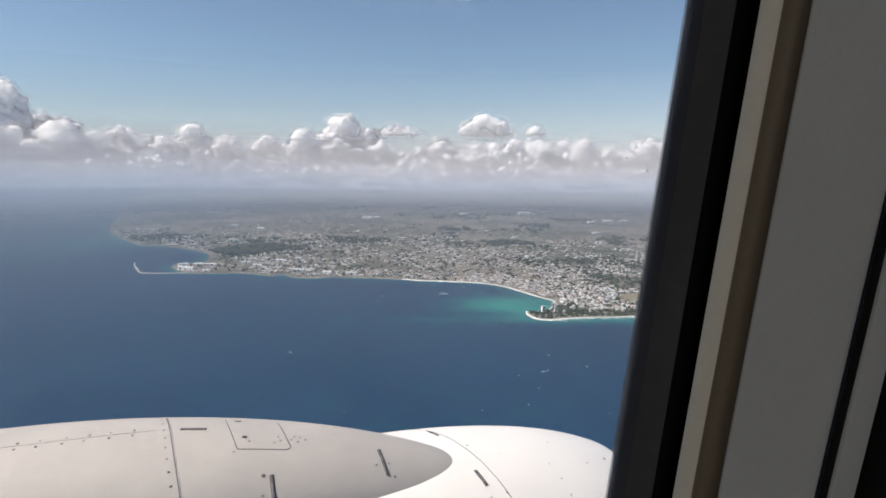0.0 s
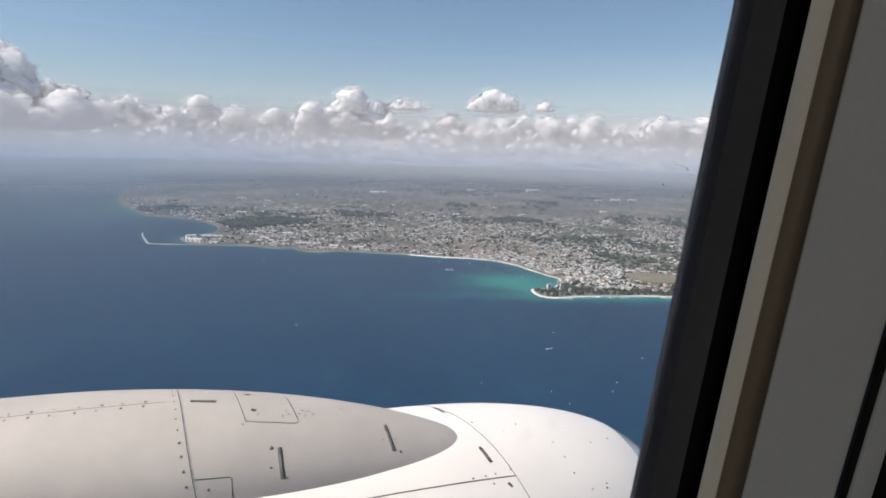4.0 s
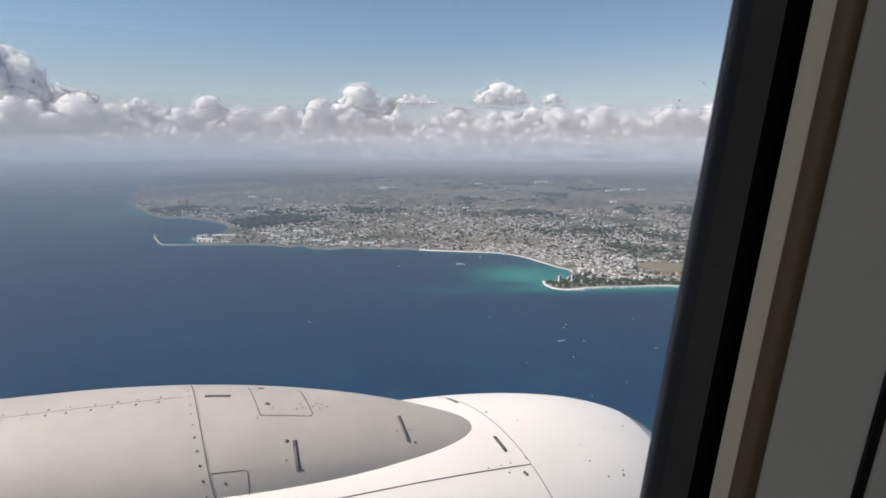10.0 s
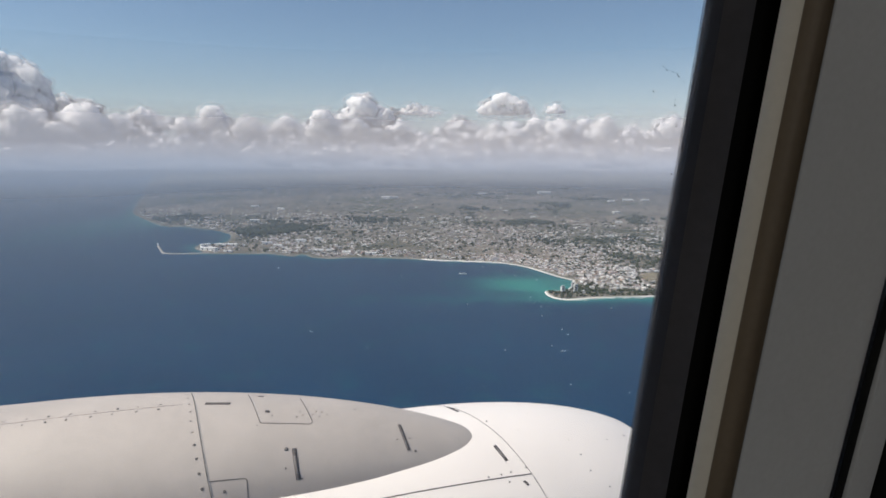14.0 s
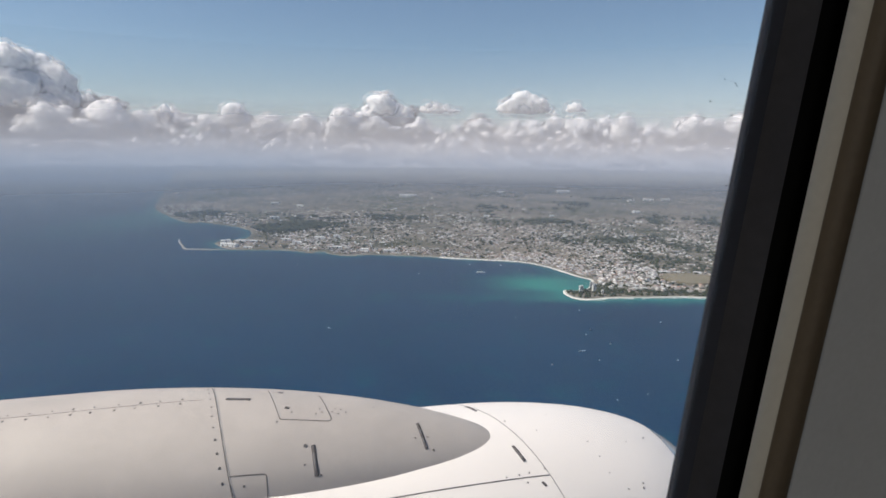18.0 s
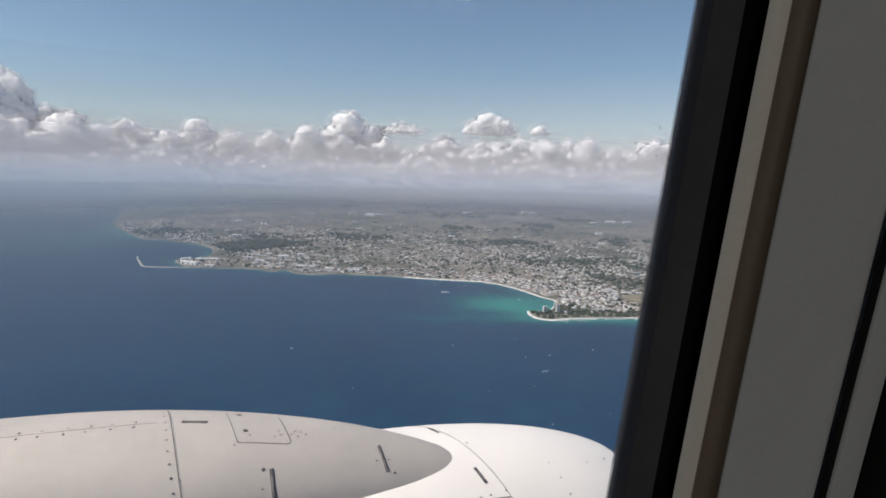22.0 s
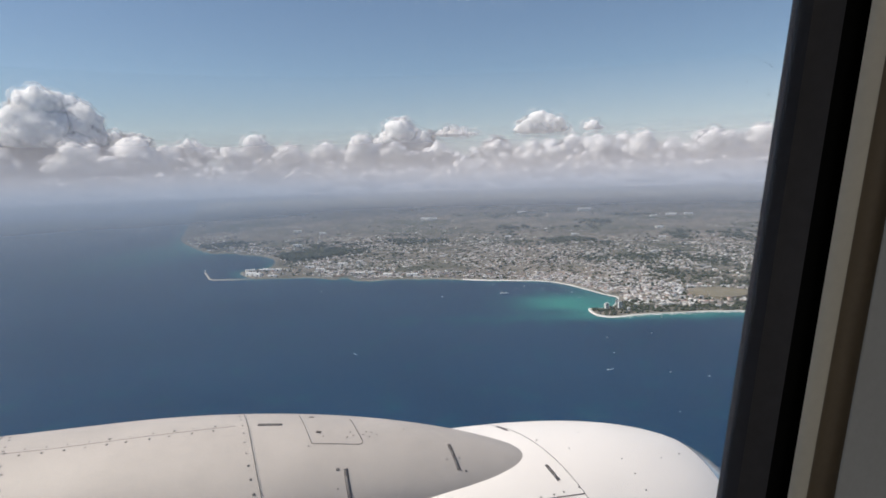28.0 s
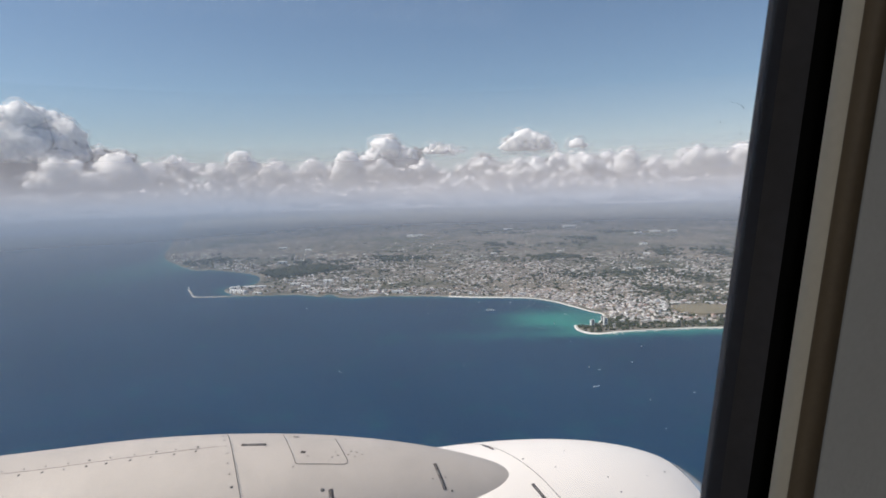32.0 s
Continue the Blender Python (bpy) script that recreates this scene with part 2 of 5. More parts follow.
lip.inputs["Base Color"].default_value, lip.inputs["Roughness"].default_value, lip.inputs["Alpha"].default_value = (0.20, 0.17, 0.19, 1), 0.7, 0.55
SEAL_GREY = material("dark_grey_pane_frame", (0.080, 0.075, 0.080), 0.7, size=14, fine=180, bump=0.15, spec=0.25)
# near-black colour stands for the unlit depth between pane frame and bezel
GAP = material("gap_shade_black", (0.006, 0.006, 0.006), 0.9, bump=0, spec=0.05)
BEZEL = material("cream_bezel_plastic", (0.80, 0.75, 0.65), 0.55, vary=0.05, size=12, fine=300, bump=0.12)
# shade on the turned-away reveal is put into this darker tan
REVEAL = material("shaded_tan_reveal_plastic", (0.185, 0.142, 0.096), 0.6, vary=0.08, size=12, fine=300, bump=0.12)
PANEL = material("grey_sidewall_plastic", (0.52, 0.53, 0.54), 0.6, vary=0.06, size=9, fine=350, bump=0.2)
CABIN = material("pale_cabin_lining", (0.55, 0.53, 0.50), 0.7, size=3, fine=120)
LINT = material("pale_dust", (0.80, 0.80, 0.82), 0.9, bump=0)
SMEAR = bpy.data.materials.new("dried_water_film")
SMEAR.use_nodes = True
sn, sl = SMEAR.node_tree.nodes, SMEAR.node_tree.links
sn.remove(sn["Principled BSDF"])
film, spots, much, clear, milk, both = (sn.new("ShaderNode" + k) for k in ("Attribute", "TexNoise", "Math", "BsdfTransparent", "BsdfTranslucent", "MixShader"))
film.attribute_name, spots.inputs["Scale"].default_value, much.operation = "film", 700.0, "MULTIPLY"
milk.inputs["Color"].default_value = (0.9, 0.9, 0.9, 1)
weak = sn.new("ShaderNodeMath")
weak.operation, weak.inputs[1].default_value = "MULTIPLY", 0.10
sl.new(film.outputs["Fac"], much.inputs[0]), sl.new(spots.outputs["Fac"], much.inputs[1]), sl.new(much.outputs[0], weak.inputs[0]), sl.new(weak.outputs[0], both.inputs[0])
sl.new(clear.outputs[0], both.inputs[1]), sl.new(milk.outputs[0], both.inputs[2]), sl.new(both.outputs[0], sn["Material Output"].inputs["Surface"])
DUST = material("dark_pane_speck", (0.03, 0.03, 0.035), 0.9, bump=0)


# ---- mesh helpers ----
def part(name, bm, mat, parent=None, label="", smooth=True):
    """Links a bmesh as one mesh object, under its thing if one is given."""
    me = bpy.data.meshes.new(name)
    bmesh.ops.recalc_face_normals(bm, faces=bm.faces)
    bm.to_mesh(me)
    bm.free()
    me.materials.append(mat)
    if smooth:
        me.polygons.foreach_set("use_smooth", [True] * len(me.polygons))
    ob = new(name, me)
    if parent:
        ob.parent = parent
    if label:
        tagged(ob, label)
    return ob


def raw(name, verts, faces, mat, smooth=False, parent=None):
    """Links a mesh from arrays of corners and faces."""
    me = bpy.data.meshes.new(name)
    me.from_pydata([tuple(v) for v in verts], [], [tuple(int(i) for i in f) for f in faces])
    me.materials.append(mat)
    if smooth:
        me.polygons.foreach_set("use_smooth", [True] * len(me.polygons))
    ob = new(name, me)
    if parent:
        ob.parent = parent
    return ob


def empty(name, m=None):
    ob = new(name)
    if m is not None:
        ob.matrix_world = m
    return ob


def box(bm, x, y, z, sx, sy, sz, bevel=0.0):
    """A box of that size with its middle at x, y and its foot at z."""
    made = bmesh.ops.create_cube(bm, size=1, matrix=Matrix.Translation((x, y, z + sz / 2)) @ Matrix.Diagonal((sx, sy, sz, 1)))
    if bevel:
        edges = list({e for v in made["verts"] for e in v.link_edges})
        bmesh.ops.bevel(bm, geom=edges, offset=bevel, segments=2, affect="EDGES")


# ---- smooth random fields ----
TABLE = np.random.RandomState(5).rand(256, 256)


def field(x, y, octaves=4):
    """Smooth noise from 0 to 1."""
    total, amp, norm = 0.0, 1.0, 0.0
    x, y = np.asarray(x, float), np.asarray(y, float)
    for k in range(octaves):
        xi, yi = np.floor(x).astype(int), np.floor(y).astype(int)
        fx, fy = x - xi, y - yi
        fx, fy = fx * fx * (3 - 2 * fx), fy * fy * (3 - 2 * fy)
        g = lambda a, b: TABLE[(xi + a + 37 * k) % 256, (yi + b + 91 * k) % 256]
        total = total + amp * ((g(0, 0) * (1 - fx) + g(1, 0) * fx) * (1 - fy) + (g(0, 1) * (1 - fx) + g(1, 1) * fx) * fy)
        norm += amp
        amp, x, y = amp * 0.5, x * 2.03, y * 2.03
    return total / norm


# ---- the coast, as smooth lines through a few places (u, v) ----
def spline(points, n=10):
    p = [points[0], *points, points[-1]]
    out = []
    for i in range(1, len(p) - 2):
        a, b, c, d = (np.array(q, float) for q in p[i - 1:i + 3])
        for t in np.linspace(0, 1, n, endpoint=False):
            out.append(0.5 * (2 * b + (c - a) * t + (2 * a - 5 * b + 4 * c - d) * t * t + (3 * b - a - 3 * c + d) * t ** 3))
    out.append(np.array(points[-1], float))
    return out


WEST_SHORE = spline([(-1854.9, 4384.3), (-1382.9, 3238.4), (-983.5, 2271.4), (-733, 1659.1), (-568.2, 1255.5), (-496.2, 1075.6), (-454.7, 988.6), (-415.2, 923.6), (-372.7, 859.1)])
HARBOUR_SHORE = spline([(-341.2, 816.5), (-323.6, 803.5), (-315.6, 810.7), (-290.5, 791.7), (-266.6, 773.6), (-247, 756), (-227.6, 728.1), (-215.1, 691.6), (-212, 658.3), (-222.7, 644.5), (-230, 635.6), (-228.6, 619.1), (-214.9, 596.3)])
QUAY_SHORE = spline([(-199.3, 578.6), (-182.2, 579.2), (-164.1, 579.8), (-148.5, 580.3), (-135.5, 573.8), (-121.5, 564), (-118, 574.3), (-111.8, 574.5), (-104.7, 561.2), (-96, 555), (-85.5, 552.1), (-67.4, 559.1), (-47, 556.5), (-29.2, 553.9)])
BAY_SHORE = spline([(-14.1, 551.2), (8.2, 542.5), (32.4, 537.1), (56.2, 531.9), (69.5, 523.6), (81.2, 507.3), (87.7, 491.8), (93.9, 477.3), (99.7, 463.5), (105.6, 452.7), (102.7, 438), (96.9, 424.2)])
POINT_SHORE = spline([(91, 418.4), (84.2, 416.4), (79.2, 416.3), (77.7, 403.9), (80.1, 393.8), (84.1, 389)])
SOUTH_SHORE = spline([(88.8, 387.5), (94.8, 389.3), (102.8, 392.7), (110.5, 394.5), (121.8, 396.4), (133, 397.5), (144.3, 398.6), (155.3, 398.8), (174.0, 397.5), (205.0, 391.0), (250.0, 382.0), (340.0, 366.0)])
OUTLINE = np.array(WEST_SHORE + HARBOUR_SHORE + QUAY_SHORE + BAY_SHORE + POINT_SHORE + SOUTH_SHORE + [np.array((4800.0, 330.0)), np.array((4800.0, 4700.0)), np.array((-1900.0, 4700.0))])


def shore(u, v):
    """Distance to the coast, above 0 on land and below 0 at sea."""
    u, v = np.atleast_1d(np.asarray(u, float)), np.atleast_1d(np.asarray(v, float))
    best, inside = np.full(u.shape, 1e18), np.zeros(u.shape, bool)
    for (ax, ay), (bx, by) in zip(OUTLINE, np.roll(OUTLINE, -1, 0)):
        dx, dy = bx - ax, by - ay
        t = np.clip(((u - ax) * dx + (v - ay) * dy) / (dx * dx + dy * dy + 1e-12), 0, 1)
        best = np.minimum(best, (u - ax - t * dx) ** 2 + (v - ay - t * dy) ** 2)
        if dy:
            inside ^= ((ay > v) != (by > v)) & (u < dx * (v - ay) / dy + ax)
    return np.where(inside, 1, -1) * np.sqrt(best)


def height(u, v, s):
    """The ground's height at a place s metres inland."""
    hills = np.clip((v - 750) / 1500, 0, 1) * (2 + 4 * field(u / 420 + 3, v / 420 + 7, 3))
    return np.clip(s * 0.14, -6, 0.55) + np.clip(s / 160, 0, 1) * (hills + 2.2 * field(u / 90, v / 90, 3))


def fan(rows, columns):
    """A grid of places that grows coarser with the distance, and its faces."""
    v, a = np.meshgrid(rows, columns, indexing="ij")
    n, k = len(rows), len(columns)
    i = (np.arange(n - 1)[:, None] * k + np.arange(k - 1)[None, :]).ravel()
    return (a * v).ravel(), v.ravel(), np.stack([i, i + 1, i + k + 1, i + k], 1)


def attribute(ob, name, values):
    ob.data.attributes.new(name, "FLOAT", "POINT").data.foreach_set("value", np.asarray(values, np.float32))


# the sea: one sheet to the horizon
rows = np.concatenate([np.linspace(20, 240, 12), np.geomspace(250, 1500, 170), np.geomspace(1540, 4800, 26)])
cols = np.concatenate([np.linspace(-6, -1.0, 24), np.linspace(-0.98, 0.95, 260), np.linspace(1.0, 6, 24)])
u, v, f = fan(rows, cols)
s = shore(u, v)
x, y = ground_xy(u, v)
sea = raw("water_sea", np.stack([x, y, np.zeros_like(x)], 1), f, SEA, True)
near_bay = np.exp(-(((u - 70) / 34) ** 2 + ((v - 438) / 30) ** 2)) + 0.55 * np.exp(-(((u - 190) / 170) ** 2 + ((v - 391) / 10) ** 2))
near_west = np.exp(-(((u + 400) / 80) ** 2 + ((v - 900) / 220) ** 2))
attribute(sea, "shoal", np.clip(1.0 * near_bay + 0.30 * near_west + 0.55 * np.exp(s / 7.0) * (s < 0), 0, 1))
tagged(sea, "deep blue sea with small waves and turquoise shoals", "sea", kind="structure")
x, y = ground_xy(*(np.array(q, float) for q in ([-9000, 9000, 9000, -9000], [-6000, -6000, 20.0, 20.0])))
back = raw("water_open_sea", [(x[i], y[i], -0.3) for i in range(4)], [(0, 1, 2, 3)], SEA)
tagged(back, "open blue sea under the aircraft", "sea", kind="structure")

# the island: one sheet that rises out of the sea
rows = np.concatenate([np.geomspace(360, 1150, 330), np.geomspace(1155, 4600, 110)])
cols = np.linspace(-0.62, 1.05, 520)
u, v, f = fan(rows, cols)
s = shore(u, v)
keep = (s > -30)[f].any(1)
f = f[keep]
used = np.unique(f)
remap = np.zeros(len(u), int)
remap[used] = np.arange(len(used))
u, v, s, f = u[used], v[used], s[used], remap[f]
x, y = ground_xy(u, v)
island = raw("ground_island", np.stack([x, y, height(u, v, s)], 1), f, LAND, True)
wide = 2.1 + 1.6 * np.exp(-(((u - 25) / 42) ** 2)) + 2 * (field(u / 30, v / 30) - 0.5)
attribute(island, "sand", np.clip((wide - s) / 1.5, 0, 1) * (v < 900) * np.where((u < -5) & (v > 470), 0.18, 1.0))
tagged(island, "green and brown island ground with pale sand beaches", "land", kind="structure")


# ---- the engine: a nacelle round a level axis, and the pylon fairing that sits on it ----
NAC_C, NAC_X, NAC_OUT = Vector((0.0096, 3.5149, EYE - 2.6494)), Vector((0.99988, 0.0, 0.01550)), Vector((-0.0001, 0.99998, 0.0067))
NAC_UP = NAC_X.cross(NAC_OUT)
PYL_C, PYL_X, PYL_OUT = Vector((-0.0017, 3.6084, EYE - 1.9237)), Vector((0.97694, -0.20123, 0.07138)).normalized(), Vector((0.20165, 0.97946, 0.00136)).normalized()
PYL_UP = PYL_X.cross(PYL_OUT)
NAC_LIP = 0.8399 + 1.9175
TIP = 1.6231


def nacelle_radius(s):
    u = min(max((s - 0.8399) / 1.9175, 0), 1)
    return 1.05 - (1.05 - 0.5406) * (1 - math.sqrt(max(1 - u ** 2.2695, 0))) - 0.03 * min(max(0.8399 - s, 0), 3)


def pylon_radius(s):
    u = min(max((TIP - s) / 2.6291, 0), 1)
    return 0.6297 * (1 - (1 - u) ** 1.9509) ** 0.6438


def on_nacelle(s, a, lift=0.0):
    r = nacelle_radius(s) + lift
    return NAC_C + NAC_X * s + (NAC_UP * math.cos(a) - NAC_OUT * math.sin(a)) * r


def on_pylon(s, a, lift=0.0):
    r = pylon_radius(s) * (1 - 0.3 * min(max(a - 0.9, 0), 0.9) ** 2) + lift
    return PYL_C + PYL_X * s + (PYL_UP * math.cos(a) - PYL_OUT * math.sin(a)) * r


def skin(on, start, end, a0, a1, ns, na, ease=1.0):
    """A sheet of the skin between two seams, which are functions of the angle round the axis."""
    bm = bmesh.new()
    grid = []
    for i in range(ns + 1):
        k = (i / ns) ** ease
        grid.append([bm.verts.new(on(start(a) * (1 - k) + end(a) * k, a)) for a in np.linspace(a0, a1, na + 1)])
    for i in range(ns):
        for j in range(na):
            bm.faces.new((grid[i][j], grid[i + 1][j], grid[i + 1][j + 1], grid[i][j + 1]))
    return bm


def ribbon(on, path, half, lift=0.0015, thick=0.003):
    """A thin raised strip that follows places (s, a) on the skin."""
    bm = bmesh.new()
    rows = []
    pts = [on(s, a, lift) for s, a in path]
    for i, (s, a) in enumerate(path):
        t = (pts[min(i + 1, len(pts) - 1)] - pts[max(i - 1, 0)]).normalized()
        up = (on(s, a, 0.02) - on(s, a)).normalized()
        side = t.cross(up).normalized() * half
        rows.append([bm.verts.new(pts[i] + q) for q in (-side - up * thick, -side * 0.85, side * 0.85, side - up * thick)])
    for p, q in zip(rows, rows[1:]):
        for j in range(3):
            bm.faces.new((p[j], p[j + 1], q[j + 1], q[j]))
    return bm


def disc_mesh(radius):
    """A low domed rivet head."""
    bm = bmesh.new()
    rim = [bm.verts.new((math.cos(k) * radius, math.sin(k) * radius, 0)) for k in np.linspace(0, 2 * math.pi, 9)[:-1]]
    mid = [bm.verts.new((math.cos(k) * radius * 0.6, math.sin(k) * radius * 0.6, radius * 0.35)) for k in np.linspace(0, 2 * math.pi, 9)[:-1]]
    for i in range(8):
        bm.faces.new((rim[i], rim[(i + 1) % 8], mid[(i + 1) % 8], mid[i]))
    bm.faces.new(mid)
    me = bpy.data.meshes.new("rivet")
    bm.to_mesh(me)
    bm.free()
    me.materials.append(RIVET_DARK)
    return me


RIVETS = [disc_mesh(r) for r in (0.0058, 0.0078, 0.0110)]


def rivet(on, s, a, size, parent):
    p = on(s, a, 0.0005)
    up = (on(s, a, 0.05) - p).normalized()
    ob = new("rivet", RIVETS[size])
    ob.matrix_world = Matrix.Translation(p) @ up.to_track_quat("Z", "Y").to_matrix().to_4x4()
    ob.parent = parent
    return ob


def arc(seam, a0, a1, n=40):
    return [(seam(a), a) for a in np.linspace(a0, a1, n)]


def straight(p, q, n=16):
    return [(p[0] + (q[0] - p[0]) * k, p[1] + (q[1] - p[1]) * k) for k in np.linspace(0, 1, n)]


def cowl_seam(a):
    c = min(max(a, -1.2), 1.2)
    return 1.375 + (0.36 * c - 0.10 * c * c) * (1 if abs(a) <= 1.2 else (math.pi - abs(a)) / (math.pi - 1.2))


seam_front = lambda a: -0.207 + 0.205 * a - 0.04 * a * a
seam_back = lambda a: -1.585 + 0.27 * a - 0.02 * a * a

nacelle = empty("engine_nacelle")
tagged(nacelle, "white painted jet engine nacelle with dark panel seams", "jet engine")
part("inlet_cowl", skin(on_nacelle, cowl_seam, lambda a: 2.52, -math.pi, math.pi, 50, 96, 0.75), NACELLE_PAINT, nacelle)
part("inlet_lip", skin(on_nacelle, lambda a: 2.52, lambda a: NAC_LIP - 0.0005, -math.pi, math.pi, 20, 96, 0.6), LIP_METAL, nacelle, "polished bare metal inlet lip")
part("fan_cowl", skin(on_nacelle, lambda a: -4.0, cowl_seam, -math.pi, math.pi, 40, 96), NACELLE_PAINT, nacelle)
bm = bmesh.new()
rings = []
for s, r in ((NAC_LIP, 0.556), (NAC_LIP + 0.012, 0.545), (NAC_LIP, 0.53), (NAC_LIP - 0.2, 0.50), (NAC_LIP - 0.9, 0.52), (NAC_LIP - 0.95, 0.16), (NAC_LIP - 0.7, 0.02)):
    rings.append([bm.verts.new(NAC_C + NAC_X * s + (NAC_UP * math.cos(a) - NAC_OUT * math.sin(a)) * r) for a in np.linspace(0, 2 * math.pi, 49)[:-1]])
for p, q in zip(rings, rings[1:]):
    for i in range(48):
        bm.faces.new((p[i], p[(i + 1) % 48], q[(i + 1) % 48], q[i]))
part("inlet_duct", bm, SLOT_DARK, nacelle)
part("seam", ribbon(on_nacelle, arc(cowl_seam, -0.9, 1.3), 0.0018), SEAM_DARK, nacelle)
part("seam", ribbon(on_nacelle, straight((cowl_seam(0.53), 0.53), (-1.2, 0.53), 30), 0.0036), SEAM_DARK, nacelle)
part("drain_slot", ribbon(on_nacelle, straight((1.395, 0.317), (1.424, 0.433)), 0.011, 0.002), SLOT_DARK, nacelle)
part("drain_slot", ribbon(on_nacelle, straight((1.288, -0.20), (1.319, -0.076)), 0.009, 0.002), SLOT_DARK, nacelle)
part("latch_plate", ribbon(on_nacelle, straight((1.475, 0.565), (1.492, 0.592)), 0.008, 0.002), SLOT_DARK, nacelle)
for s, a, k in ((1.44, 0.088, 1), (1.889, 0.316, 0), (2.173, 0.307, 0), (2.345, 0.242, 1), (1.911, 0.435, 0), (2.108, 0.66, 1), (2.361, 0.674, 1),
                (1.358, 0.511, 0), (1.42, 0.505, 0), (1.28, 0.515, 0), (1.92, 0.55, 0), (2.12, 0.63, 0), (1.52, 0.49, 0), (1.60, 0.2, 0), (1.75, 0.02, 0), (2.0, 0.66, 0), (1.39, 0.56, 0)):
    rivet(on_nacelle, s, a, k, nacelle)

pylon = empty("engine_pylon")
tagged(pylon, "light grey engine pylon fairing with riveted seams", "engine pylon")
part("nose_fairing", skin(on_pylon, seam_front, lambda a: TIP - 0.0001, -2.2, 2.2, 70, 80, 0.7), PYLON_PAINT, pylon)
part("middle_fairing", skin(on_pylon, seam_back, seam_front, -2.2, 2.2, 30, 80), PYLON_PAINT, pylon)
part("rear_fairing", skin(on_pylon, lambda a: -4.2, seam_back, -2.2, 2.2, 24, 80), PYLON_PAINT, pylon)
part("seam", ribbon(on_pylon, arc(seam_front, -0.9, 1.7), 0.0036), SEAM_DARK, pylon)
part("seam_highlight", ribbon(on_pylon, arc(lambda a: seam_front(a) + 0.0058, -0.9, 1.7), 0.0018, 0.002), SEAM_LIGHT, pylon)
part("seam", ribbon(on_pylon, arc(seam_back, -0.9, 1.7), 0.0036), SEAM_DARK, pylon)
part("seam_highlight", ribbon(on_pylon, arc(lambda a: seam_back(a) + 0.0058, -0.9, 1.7), 0.0018, 0.002), SEAM_LIGHT, pylon)
top_seam = lambda s: 0.232 - 0.13 * max(s + 1.2, -0.6) ** 2
part("seam", ribbon(on_pylon, [(s, top_seam(s)) for s in np.linspace(-3.2, -0.25, 40)], 0.0016, 0.0008), SEAM_DARK, pylon)
part("drain_slot", ribbon(on_pylon, straight((-0.131, 0.099), (0.004, 0.099)), 0.013, 0.002), SLOT_DARK, pylon)
part("drain_slot", ribbon(on_pylon, straight((0.365, 0.71), (0.385, 1.03)), 0.0125, 0.002), SLOT_DARK, pylon)
part("drain_slot", ribbon(on_pylon, straight((0.922, 0.328), (0.962, 0.772)), 0.012, 0.002), SLOT_DARK, pylon)
part("hatch_seam", ribbon(on_pylon, straight((0.071, -0.17), (0.182, 0.395)) + straight((0.192, 0.408), (0.440, 0.414)) + straight((0.456, 0.378), (0.367, -0.107)), 0.0026), SEAM_DARK, pylon)
part("hatch_seam", ribbon(on_pylon, straight((-0.04, 0.965), (0.125, 0.965)) + straight((0.138, 0.983), (0.147, 1.45)), 0.0026), SEAM_DARK, pylon)
# the same painted highlight along the hatch's left seam
part("hatch_seam", ribbon(on_pylon, straight((0.078, -0.17), (0.189, 0.385)), 0.0022, 0.002), SEAM_LIGHT, pylon)
for on, host, p, q in ((on_pylon, pylon, (-0.114, 0.099), (-0.044, 0.099)), (on_pylon, pylon, (0.370, 0.79), (0.381, 0.97)), (on_pylon, pylon, (0.933, 0.45), (0.941, 0.53)),
                       (on_pylon, pylon, (0.947, 0.60), (0.957, 0.72)), (on_nacelle, nacelle, (1.401, 0.340), (1.417, 0.405))):
    part("slot_insert", ribbon(on, straight(p, q), 0.0075, 0.0032), SLOT_METAL, host)
part("hatch_lock", ribbon(on_pylon, straight((0.200, 0.230), (0.226, 0.242)), 0.009, 0.003), SLOT_DARK, pylon)
part("hatch_lock", ribbon(on_pylon, straight((0.135, -0.115), (0.165, -0.11)), 0.007, 0.003), SLOT_DARK, pylon)
rng = random.Random(11)
for a in np.arange(-0.15, 1.6, 0.13):
    if a > 0.3:
        rivet(on_pylon, seam_front(a) - 0.035, a, 1 if rng.random() < 0.6 else 0, pylon)
    else:
        rivet(on_pylon, seam_front(a) - 0.03, a, 0, pylon)
    for d in (-0.045, 0.055):
        rivet(on_pylon, seam_back(a) + d, a + rng.uniform(-0.02, 0.02), rng.choice((0, 1, 1)), pylon)
for s in np.arange(-2.6, -0.28, 0.112):
    for d in (-0.036, 0.046):
        rivet(on_pylon, s + rng.uniform(-0.008, 0.008), top_seam(s) + d, rng.choice((0, 1, 1)), pylon)
for s, a, k in ((0.325, 0.715, 2), (0.405, 1.02, 0), (0.325, 0.91, 0), (0.47, 0.20, 0), (0.455, 0.26, 0), (0.49, 0.29, 0), (0.50, 0.21, 0), (0.53, 0.25, 0), (0.385, 0.22, 0),
                (0.40, 0.28, 0), (1.0, 0.78, 1), (0.905, 0.60, 0), (0.975, 0.57, 0), (0.68, 0.08, 0), (0.17, 0.44, 0), (0.03, 1.06, 1), (-0.02, 1.16, 0), (0.24, 0.30, 0), (0.37, 0.31, 0)):
    rivet(on_pylon, s, a, k, pylon)


